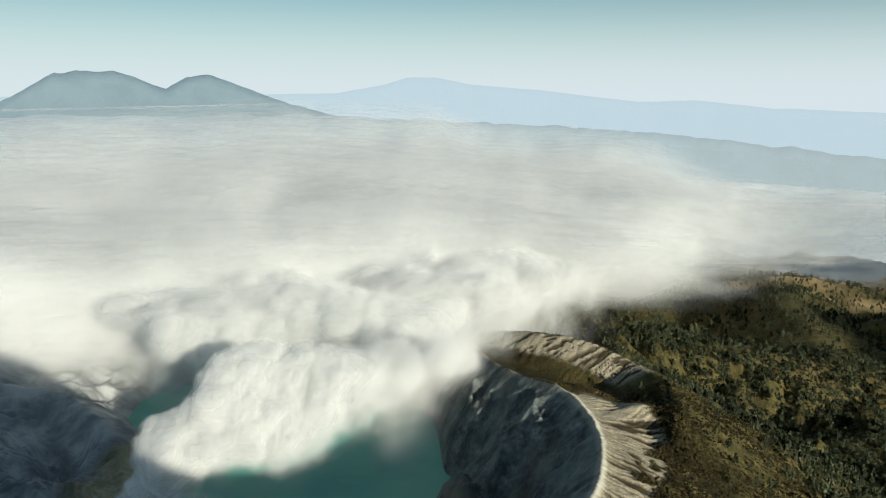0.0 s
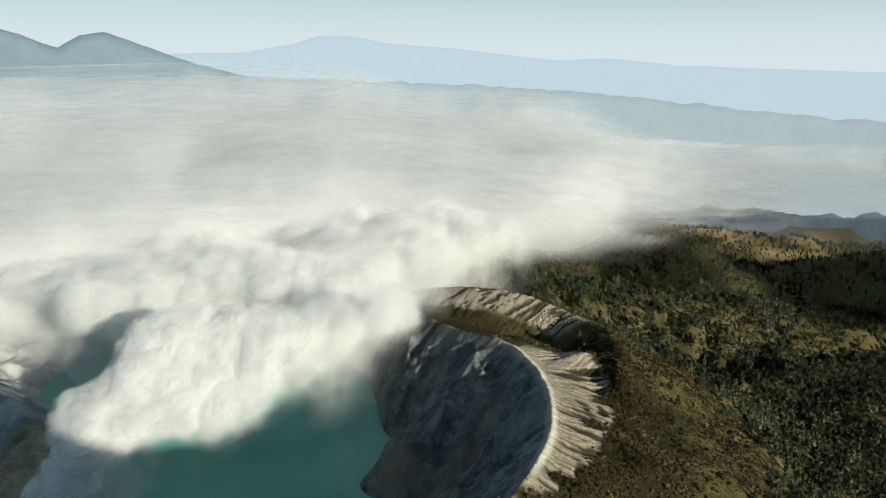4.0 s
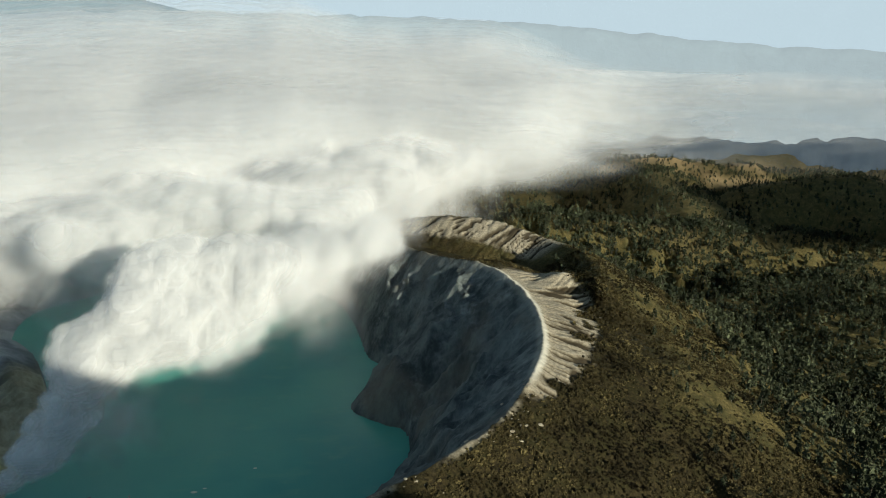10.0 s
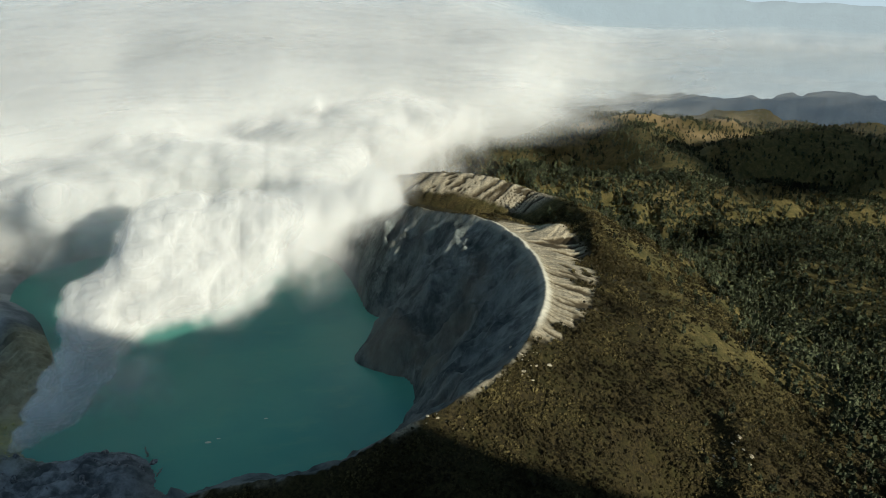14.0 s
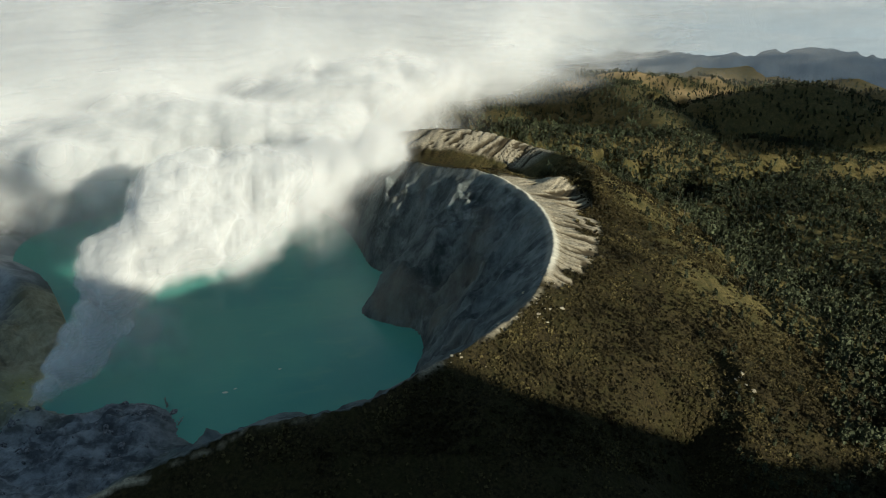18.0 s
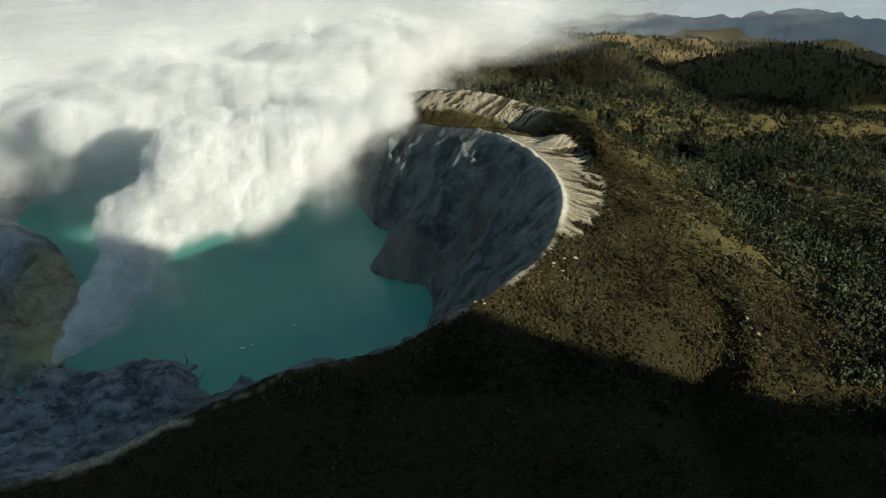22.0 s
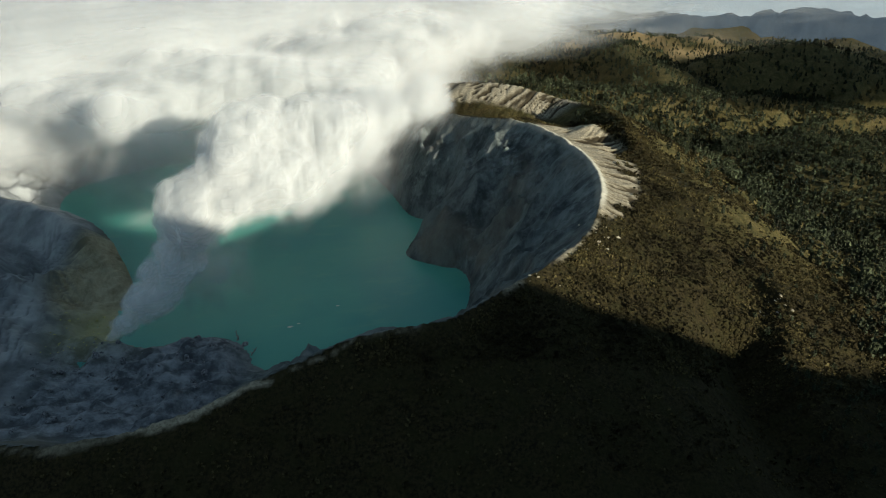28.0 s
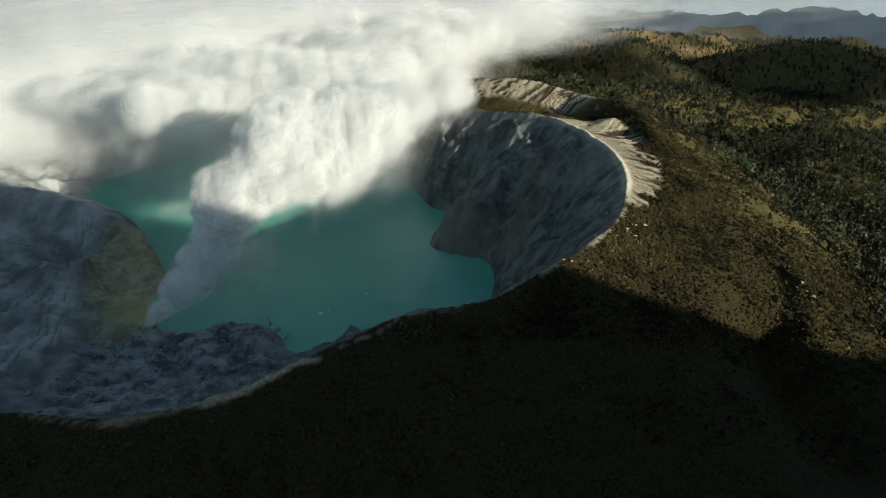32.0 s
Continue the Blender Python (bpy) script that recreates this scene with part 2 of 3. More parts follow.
# unseen ridge beside PEAK, added with heights set to shape the shadow's edge
SHADE_RIDGE = [(560, -800, 700), (680, -790, 730), (770, -775, 685), (845, -760, 596), (1060, -745, 525), (1180, -730, 488), (1300, -720, 440), (1500, -700, 400), (2100, -600, 300)]
SLOPE_RIB = [(176, 1020, 182), (255, 935, 146), (340, 850, 106), (430, 755, 60), (530, 640, 8)]
GULLY = [(192, 530, 5), (182, 512, 24), (168, 495, 44), (152, 465, 48), (142, 420, 40), (140, 350, 25)]
HEADLAND = [(248, 585, 120), (236, 556, 116), (229, 540, 112), (216, 508, 107), (202, 468, 98), (204, 420, 80), (230, 340, 40)]
FOOTHILLS = [(340, 1980, 4), (600, 1960, -40), (810, 1983, -70), (1000, 2010, -100), (1180, 1985, -108), (1500, 1880, -160)]
SPINE = [(820, 1990, -72), (900, 2300, -78), (960, 2650, -100), (1080, 3000, -140), (1300, 3500, -250)]
VALLEY = [(1000, 2560, 60), (1400, 2430, 85), (2000, 2300, 90), (3000, 2100, 90)]
FAR_HILLS = [(1200, 2780, -225), (1390, 2750, -158), (1633, 2750, -132), (1810, 2750, -126), (1975, 2750, -165), (2150, 2750, -228), (2500, 2680, -300), (3200, 2400, -340)]
PLATEAU = [(1180, 3520, -228), (1400, 3480, -236), (1640, 3500, -262), (1900, 3520, -300), (2160, 3500, -335)]
PEAK = (295, -950, 1010)          # the unseen mountain at the camera's back, shaped so that its shadow lies over the near slope

rim_line, shore_line = dense(RIM, 5, True), dense(SHORE, 4, True)
rim_run = np.r_[0, np.cumsum(np.linalg.norm(np.diff(rim_line[:, :2], axis=0), axis=1))]

rim_way = np.roll(rim_line, -1, 0)[:, :2] - np.roll(rim_line, 1, 0)[:, :2]
rim_way /= np.linalg.norm(rim_way, axis=1)[:, None]


def ridge(x, y, z, line, slope, soft=14.0, rough=0.0):
    """Raises z to a ridge that falls off evenly from a crest line."""
    pts = dense(line, 12)
    lo, hi = pts.min(0) - 900, pts.max(0) + 900
    box = (x > lo[0]) & (x < hi[0]) & (y > lo[1]) & (y < hi[1])
    if not box.any():
        return z
    bx, by, bz = x[box], y[box], z[box]
    d, at = nearest(bx, by, pts)
    if rough:
        d = d * (1 + rough * fbm(bx, by, 45, 4, seed=61)) + rough * 14 * np.abs(fbm(bx, by, 24, 4, seed=63))
    top = pts[at, 2] - slope * np.sqrt(d * d + soft * soft) + slope * soft
    k = 10.0
    h = np.clip(0.5 + 0.5 * (top - bz) / k, 0, 1)
    z = z.copy()
    z[box] = bz * (1 - h) + top * h + k * h * (1 - h)
    return z


def land(x, y, detail=True):
    """Height and the masks of the ground cover at points of the plan."""
    shape = x.shape
    x, y = x.ravel().astype(float), y.ravel().astype(float)
    wob = 7 * fbm(x, y, 60, 4, seed=3)
    dr, ir = nearest(x, y, rim_line)
    ds, _ = nearest(x, y, shore_line)
    inr, ins = inside(x, y, rim_line), inside(x, y, shore_line)
    zr, run = rim_line[ir, 2] + 3.0 * fbm(rim_line[ir, 0], rim_line[ir, 1], 38, 4, seed=8), rim_run[ir] + ((x - rim_line[ir, 0]) * rim_way[ir, 0] + (y - rim_line[ir, 1]) * rim_way[ir, 1]).clip(-5, 5)
    # inside the crater
    t = ds / np.maximum(ds + dr, 1e-6)
    flat = smooth(-340, -430, x) * smooth(960, 860, y)
    power = 0.82 + 1.9 * flat
    wall = zr * t ** power
    if detail:
        ribs = fbm(x, y, 55, 5, 0.55, 21, ridged=True) * 22 + fbm(x + wob, y, 120, 4, seed=23) * 24
        wall = wall + ribs * smooth(0, 0.1, t) * smooth(1.0, 0.62, t) * (1 - 0.75 * flat)
        crag = fbm(x, y, 40, 5, 0.6, 27, ridged=True) * 12 + fbm(x, y, 75, 3, seed=29) * 14 + 2 * fbm(x, y, 14, 3, 0.6, 28, ridged=True) + 8
        wall = wall + crag * flat * smooth(0, 0.07, t) * smooth(0.75, 0.5, t)
    low = -7.0 * smooth(0, 14, ds)
    # outside
    fall = 340 * (1 - np.exp(-dr / 600)) + 0.06 * np.maximum(dr - 600, 0)
    fall = fall + 62 * smooth(40, 190, (x - 180) * 0.6 + (y - 1000) * 0.8 + 20) * smooth(60, 200, dr) * smooth(1000, 600, dr)
    fall = fall - 33 * np.exp(-((dr - 180) / 130) ** 2) * smooth(0, 45, dr) * smooth(560, 760, y)
    out = zr - fall
    if detail:
        amp = smooth(10, 160, dr)
        out = out + amp * (11 * fbm(x, y, 120, 5, 0.55, 33) + 44 * fbm(x, y, 420, 5, 0.5, 35) * smooth(300, 1200, dr))
        out = out - amp * smooth(900, 500, dr) * 3.5 * fbm(run, dr * 0.22, 26, 4, 0.55, 37, ridged=True)
        out = out + smooth(900, 1800, dr) * 40 * fbm(x, y, 700, 5, 0.5, 39, ridged=True)
    z = np.where(ins, low, np.where(inr, np.maximum(wall, 0.4), out))
    z = np.where(inr, z, ridge(x, y, z, OUTER_CREST, 0.6, 9, 0.12))
    z = np.where(inr, z, ridge(x, y, z, SLOPE_RIB, 0.5, 16, 0.3))
    gline = dense(GULLY, 12)
    dg, ig = nearest(x, y, gline)
    z = z - gline[ig, 2] * np.exp(-(dg / 46) ** 2)
    z = np.where(inr, z, ridge(x, y, z, HEADLAND, 0.7, 14, 0.35))
    vline = dense(VALLEY, 60)
    dv, iv = nearest(x, y, vline)
    z = z - vline[iv, 2] * np.exp(-(dv / 190) ** 2)
    z = np.where(inr, z, ridge(x, y, z, FOOTHILLS, 0.5, 16, 0.9))
    z = np.where(inr, z, ridge(x, y, z, SPINE, 0.45, 30, 0.7))
    z = np.where(inr, z, ridge(x, y, z, FAR_HILLS, 0.5, 30, 0.6))
    z = np.where(inr, z, ridge(x, y, z, PLATEAU, 0.22, 60, 0.8))
    z = z + 55 * fbm(x, y, 170, 5, 0.5, 57, ridged=True) * smooth(3100, 3300, y) * smooth(1000, 1200, x)
    z = np.where(ins, z, ridge(x, y, z, SPUR, 0.82, 8, 0.3))
    d = np.hypot(x - PEAK[0], y - PEAK[1])
    top = PEAK[2] - 0.8 * np.sqrt(d * d + 900) + 50 * fbm(x, y, 320, 5, seed=41)
    z = np.where(inr, z, np.maximum(z, top))
    z = np.where(y < 200, ridge(x, y, z, SHADE_RIDGE, 0.75, 20, 0.1), z)
    # the gullied ash band outside the northern rim
    north = smooth(640, 665, y) * smooth(1105, 1060, y + 14 * fbm(x, y, 40, 3, seed=44)) * (x > -20) * ~inr
    reach = np.interp(y, [640, 690, 760, 900, 1050, 1110], [20, 38, 54, 88, 102, 84]) + 9 * fbm(run, dr * 0.1, 14, 3, seed=45) - 30 * smooth(0.1, 0.5, fbm(x, y, 45, 3, seed=54))
    ash = north * smooth(reach + 7, reach - 5, dr)
    crest = dense(OUTER_CREST, 8)
    dc, ic = nearest(x, y, crest)
    inner = (x - crest[ic, 0]) * 0.86 + (y - crest[ic, 1]) * 0.5 < 6
    face = ~inr * inner * smooth(58, 44, dc + 8 * fbm(x, y, 20, 3, seed=48)) * smooth(1190, 1235, y) * smooth(6, 14, dr)
    ash = np.maximum(ash, face)
    # mask of the channels whose shade is painted in
    rill_shade = np.zeros_like(z)
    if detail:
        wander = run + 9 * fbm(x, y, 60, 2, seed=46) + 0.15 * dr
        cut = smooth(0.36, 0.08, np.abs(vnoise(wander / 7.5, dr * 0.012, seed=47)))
        rill_shade = ash * cut * smooth(2, 12, dr)
        z = z - ash * smooth(2, 12, dr) * (3.4 * cut - 1.2 * vnoise(wander / 24, dr * 0.01, seed=52))
        fan = inr * smooth(-600, -680, x) * smooth(1150, 1000, y)
        turn = np.arctan2(y - 1010, x + 700) * 120
        away = np.hypot(x + 700, y - 1010)
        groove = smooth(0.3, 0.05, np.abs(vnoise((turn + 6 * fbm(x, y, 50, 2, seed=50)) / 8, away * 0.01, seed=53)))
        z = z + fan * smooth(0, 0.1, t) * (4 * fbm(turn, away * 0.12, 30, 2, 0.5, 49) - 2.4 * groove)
        rill_shade = np.maximum(rill_shade, 0.5 * fan * groove * smooth(0, 0.1, t))
        z = z + fbm(x, y, 9, 3, 0.6, 51) * 1.3 * np.where(ins, 0, 1)
    return z.reshape(shape), dict(inr=inr.reshape(shape), ins=ins.reshape(shape), dr=dr.reshape(shape), ds=ds.reshape(shape), ash=ash.reshape(shape), rill_shade=rill_shade.reshape(shape), flat=(flat * inr).reshape(shape), t=t.reshape(shape))


def spaced(lo, hi, step, far0, far1, grow=1.055):
    mid = list(np.arange(lo, hi, step))
    s, v = step, lo
    while v > far0:
        s *= grow
        v -= s
        mid.insert(0, v)
    s, v = step, mid[-1]
    while v < far1:
        s *= grow
        v += s
        mid.append(v)
    return np.array(mid)


gx, gy = spaced(-820, 470, 3.4, -4700, 4700), spaced(405, 1330, 3.4, -3000, 4600)
gx = np.concatenate([gx[gx < -2], np.arange(0, 220, 2.2), gx[gx > 222]])      # closer over the gullied ash
gy = np.concatenate([gy[gy < 638], np.arange(640, 1060, 1.5), np.arange(1060, 1100, 2.2), gy[gy > 1102]])
GX, GY = np.meshgrid(gx, gy)
GZ, MASK = land(GX, GY)
veg = np.where(MASK["inr"], 0.0, 1.0)
rim_pale = smooth(8, 2, MASK["dr"] + 5 * fbm(GX, GY, 18, 3, seed=71)) * smooth(-0.05, 0.25, fbm(GX, GY, 45, 3, seed=72)) * np.where(GX < -130, 0.15, 0.8) * np.where(MASK["inr"], 0.25, 1.0)
ash_mask = np.clip(np.maximum(MASK["ash"], rim_pale * (GY < 1500)), 0, 1)
path_off = np.abs(MASK["dr"] - 3.5 + 5 * fbm(GX, GY, 40, 3, seed=73)) + np.where(MASK["inr"], 3, 0)
near_path = np.where(GX < -450, 0.55, 1.0) * smooth(5, 2, path_off + 2.5 * fbm(GX, GY, 30, 3, seed=74) + 3 * smooth(-0.1, 0.3, fbm(GX, GY, 70, 2, seed=78))) * smooth(-185, -230, GX) * (GY < 520)
ash_mask = np.maximum(ash_mask, near_path)
sul = np.exp(-(((GX + 585) / 55) ** 2 + ((GY - 835) / 55) ** 2)) * 0.75 * MASK["inr"]
grass = smooth(105, 190, MASK["dr"] + 40 * fbm(GX, GY, 90, 4, seed=75)) * smooth(640, 780, GY + 0.1 * GX)
grass = np.maximum(grass * 0.75, 0.55 * smooth(900, 1200, MASK["dr"]) * smooth(0.0, 0.3, fbm(GX, GY, 240, 4, seed=76)))
buff = MASK["inr"] * smooth(125, 70, np.hypot(GX + 590, (GY - 960) * 0.8)) * (GX < -520)
fan_mask = MASK["inr"] * smooth(-610, -660, GX) * (1 - buff)
lava = MASK["flat"] * smooth(-690, -600, GX) * smooth(0.8, 0.6, MASK["t"]) * (1 - 0.8 * buff)
# open grass on the foothills' near side, its sunlight brightened into the colour
sunny = dense(FOOTHILLS, 20)
dh, ih = nearest(GX.ravel(), GY.ravel(), sunny)
dh, before = dh.reshape(GX.shape), (GY - sunny[ih, 1].reshape(GX.shape)) < 15
sunlit_grass = before * smooth(150, 50, dh + 130 * fbm(GX, GY, 70, 5, 0.6, 79)) * smooth(450, 700, GX) * smooth(-0.15, 0.25, fbm(GX, GY, 110, 5, seed=80))
grass = np.maximum(grass, 0.7 * sunlit_grass)
flat_line = dense(PLATEAU, 30)
df, _ = nearest(GX.ravel(), GY.ravel(), flat_line)
field = smooth(330, 200, df.reshape(GX.shape)) * smooth(0.02, 0.22, fbm(GX, GY * 0.6, 85, 5, 0.6, seed=77))
field = np.maximum(field, 0.08 * sunlit_grass)
# strip of painted sunlight along the edge of the northern rim
rim_light = smooth(9, 3, MASK["dr"] + 3 * fbm(GX, GY, 20, 3, seed=85)) * smooth(660, 700, GY) * smooth(1110, 1060, GY) * (GX > 0) * np.where(MASK["inr"], 0.3, 1.0)
zone = np.stack([veg, ash_mask, grass, np.ones_like(veg)], -1)
cover_attrs = {"zone": zone.reshape(-1, 4), "rim_light": rim_light.ravel(), "sulphur": sul.ravel(), "buff": buff.ravel(), "fan": fan_mask.ravel(), "lava": lava.ravel(), "field": field.ravel(), "rill_shade": MASK["rill_shade"].ravel()}
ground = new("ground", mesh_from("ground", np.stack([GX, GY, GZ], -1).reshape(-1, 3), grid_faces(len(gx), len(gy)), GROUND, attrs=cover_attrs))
tagged(ground, "volcanic ground with a steep grey crater and scrubby brown slopes", "ground", kind="structure")

lx, ly = np.linspace(-800, 0, 110), np.linspace(600, 1560, 130)
LX, LY = np.meshgrid(lx, ly)
lake = new("water", mesh_from("water", np.stack([LX, LY, 0.05 * fbm(LX, LY, 30, 2)], -1).reshape(-1, 3), grid_faces(110, 130), WATER))
tagged(lake, "opaque milky turquoise crater lake, almost still", "lake", kind="structure")

# ---- distance ----
RIDGE_AZ_EL = [(-75, -1.5), (-50, -1.2), (-36, -1.0), (-14, -1.05), (-7, -1.5), (0, -1.6), (7, -2.0), (15, -2.6), (25, -3.7), (38, -4.2), (55, -4.5), (80, -4.5)]
VOLCANO_AZ_EL = [(-60, -2.5), (-45, -2.0), (-36.7, -0.1), (-34.6, 1.1), (-33.2, 1.9), (-32.9, 1.85), (-31.8, 2.05), (-30.6, 1.95), (-29.5, 2.02), (-28.1, 1.6), (-26.1, 0.95), (-24.7, 1.75), (-23.1, 1.95), (-21.4, 1.3), (-18.2, 0.1), (-14, -1.1), (-8, -2.5)]
HORIZON_AZ_EL = [(-80, 0.2), (-30, 0.3), (-14, 0.6), (-10.2, 1.25), (-8.5, 1.8), (-6.3, 1.8), (-3.8, 1.3), (2, 0.8), (9, 0.0), (12.7, 0.15), (18, -0.4), (30, -0.8), (80, -0.8)]

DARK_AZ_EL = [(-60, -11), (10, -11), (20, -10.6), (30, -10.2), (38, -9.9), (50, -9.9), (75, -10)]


def far_range(name, line, reach, depth, foot, material, label, seed, rough):
    """A range of hills far off, laid out by bearing and height of its crest above the eye's level."""
    pts = np.array(line, float)
    az = np.linspace(pts[0, 0], pts[-1, 0], 420)
    el = np.interp(az, pts[:, 0], pts[:, 1])
    v = np.linspace(0, 1, 26)
    A, V = np.meshgrid(az, v)
    crest = 592 + reach * np.tan(np.radians(np.tile(el, (26, 1))))
    crest = crest + rough * fbm(A * 60, 0 * A, 90, 5, seed=seed) * (V > 0.3)
    d = reach - depth * (1 - np.minimum(V / 0.8, 1)) + np.maximum(V - 0.8, 0) * 400
    prof = np.where(V <= 0.8, (V / 0.8) ** 1.7, 1 - (V - 0.8) * 1.2)
    z = foot + (crest - foot) * prof + rough * 1.6 * fbm(A * 80, V * depth * 0.3, 130, 5, seed=seed + 1, ridged=True) * np.sin(np.pi * np.clip(V / 0.8, 0, 1))
    X, Y = -35 + d * np.sin(np.radians(A)), 30 + d * np.cos(np.radians(A))
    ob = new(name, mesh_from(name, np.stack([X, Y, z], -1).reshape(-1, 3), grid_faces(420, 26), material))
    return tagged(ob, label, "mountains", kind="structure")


# haze is painted as glow; the foothills' cloud shade as a darker one
far_range("backdrop_hills", RIDGE_AZ_EL, 4640, 160, -520, haze_material("hazy_ridge", (0.06, 0.08, 0.09), (0.44, 0.53, 0.56), 0.8), "long blue-grey caldera ridge far away, its haze a painted glow", 5, 16)
far_range("backdrop_foothills", DARK_AZ_EL, 4470, 130, -420, haze_material("shaded_far_hills", (0.03, 0.04, 0.05), (0.12, 0.18, 0.24), 0.35), "dark blue far hills with cloud shade put into their colour", 35, 60)
far_range("backdrop_volcanoes", VOLCANO_AZ_EL, 4740, 70, -200, haze_material("hazy_volcano", (0.08, 0.1, 0.1), (0.21, 0.31, 0.38), 0.75), "two distant volcanoes with broad broken summits, blue haze put in as glow", 15, 12)
far_range("backdrop_horizon", HORIZON_AZ_EL, 4830, 60, 0, haze_material("hazy_horizon", (0.02, 0.025, 0.03), (0.51, 0.645, 0.715), 1.0), "pale blue far mountains, their haze a painted glow", 25, 4)

# ---- cloud ----
CLOUD, STEAM = cloud_material("cloud_vapour", 240.0), cloud_material("steam_vapour", 30.0, (0.8, 0.8, 0.8), 0.5)
PUFF = cloud_material("vent_steam", 12.0, (0.96, 0.96, 0.96), 0.9)
BANK = cloud_material("crater_cloud_vapour", 70.0, (0.78, 0.78, 0.78), 0.55)


def veils(holder, x, y, cover, top, base, layers, alpha, seed, material, fade=0.65, wild=1.0):
    """Soft sheets of vapour one above another, thin at the top and towards the edges of the cover."""
    X, Y = np.meshgrid(x, y)
    for k in range(layers):
        f = k / (layers - 1)
        w = cover ** (0.6 + 0.9 * f)
        z = base + (top - base) * (0.12 + 0.88 * f) * (1 - fade + fade * smooth(0, 0.85, cover)) + wild * 12 * fbm(X, Y, 420, 2, 0.4, seed + k)
        d = w * smooth(-0.6, 0.45, fbm(X, Y * 1.5, 330, 5, 0.5, seed + 20 + k) + 0.6 * (cover - 0.35)) * alpha * (1 - 0.82 * f)
        part("veil", mesh_from("veil", np.stack([X, Y, z], -1).reshape(-1, 3), grid_faces(len(x), len(y)), material, attrs={"thick": d.ravel()}), holder)


def seam(x):
    """Where, going away, the low cloud over the lake ends and the high bank behind it begins."""
    return np.interp(x, [-1150, -790, -570, -310, 0, 300], [1230, 1430, 1600, 1760, 1820, 1850])


def cloud_deck():
    """A bank of cloud that spills over the western rim and fills the land beyond."""
    holder = tagged(new("cloud_bank"), "thick white cloud bank spilling over the crater's far rim", "cloud")
    x, y = spaced(-1100, 900, 19, -4300, 4200, 1.06), spaced(850, 2300, 19, 840, 4450, 1.045)
    X, Y = np.meshgrid(x, y)
    edge = np.interp(Y, [850, 950, 1200, 1461, 2087, 2900, 3250, 3550], [-190, -90, -30, 190, 640, 1420, 2700, 5000])
    edge = edge + 80 * fbm(X, Y, 260, 4, seed=101)
    near = seam(X) + 60 * fbm(X, Y, 330, 4, seed=102)
    cover = smooth(0, 1, (edge - X + 60) / (390 + 0.22 * np.maximum(Y - 1500, 0))) * smooth(-70, 120, Y - near) * (1 - 0.82 * smooth(200, 1400, X))
    top = np.interp(Y, [900, 1500, 2200, 3300, 4400], [262, 275, 288, 350, 440]) - 0.11 * np.maximum(X, 0) + 95 * smooth(1700, 2600, Y) * smooth(200, -800, X)
    crease = np.exp(-((Y - near + 10) / 90) ** 2) * smooth(300, -300, X)
    top = top + 70 * billows(X, Y * 1.4, 480, 3, 0.36, 103) + 60 * fbm(X, Y * 1.5, 1000, 2, 0.5, 104) - 60 * crease
    base = np.interp(Y, [900, 1350, 1900], [190, 110, 85]) - 75 * smooth(-560, -800, X)
    veils(holder, x, y, cover, top + 25, base, 15, 0.6, 110, CLOUD)
    return holder


def far_cloud():
    """Torn grey cloud low over the plain to the north-west."""
    holder = tagged(new("cloud_bank"), "thin grey cloud drifting over the far plain", "cloud")
    A, D = np.meshgrid(np.linspace(4, 56, 130), np.linspace(3700, 4420, 26))
    X, Y = D * np.sin(np.radians(A)), D * np.cos(np.radians(A))
    e = np.minimum(np.minimum((A - 4) / 9, (56 - A) / 6), np.minimum((D - 3700) / 330, (4420 - D) / 90))
    for k in range(8):
        f = k / 7
        z = -420 + 520 * f + 45 * fbm(X, Y, 500, 3, seed=171 + k) + 0.08 * (D - 3700)
        d = 0.45 * smooth(0.1, 0.9, e + (0.5 + 0.7 * (1 - f)) * fbm(X, Y * 2.2, 380, 5, 0.55, 181 + k)) * (0.3 + 0.7 * smooth(0.0, 0.6, f)) * 1.25 * (1 - smooth(16, 30, A) * (0.62 + 0.28 * (f < 0.55)))
        part("veil", mesh_from("veil", np.stack([X, Y, z], -1).reshape(-1, 3), grid_faces(130, 26), CLOUD, attrs={"thick": d.ravel()}), holder)
    return holder


def shade_cloud():
    """An unseen bank at the camera's right hand, added to cast shade over the valley and the far hills."""
    holder = tagged(new("cloud_bank"), "unseen cloud bank added to shade the northern valley", "cloud")
    x, y = np.linspace(1960, 4400, 50), np.linspace(330, 1240, 30)
    X, Y = np.meshgrid(x, y)
    e = np.minimum(np.minimum(X - 1960, 4400 - X) / 300, np.minimum(Y - 330, 1240 - Y) / 180)
    cover = smooth(0, 0.7, e + 0.25 * fbm(X, Y, 350, 3, seed=140))
    veils(holder, x, y, cover, 480 + 40 * fbm(X, Y, 400, 3, seed=141), 440, 5, 1.3, 150, CLOUD, 0.2, 0.5)
    return holder


LEAN = math.radians(50)      # the layers of vapour lie back like this, to face the camera's view


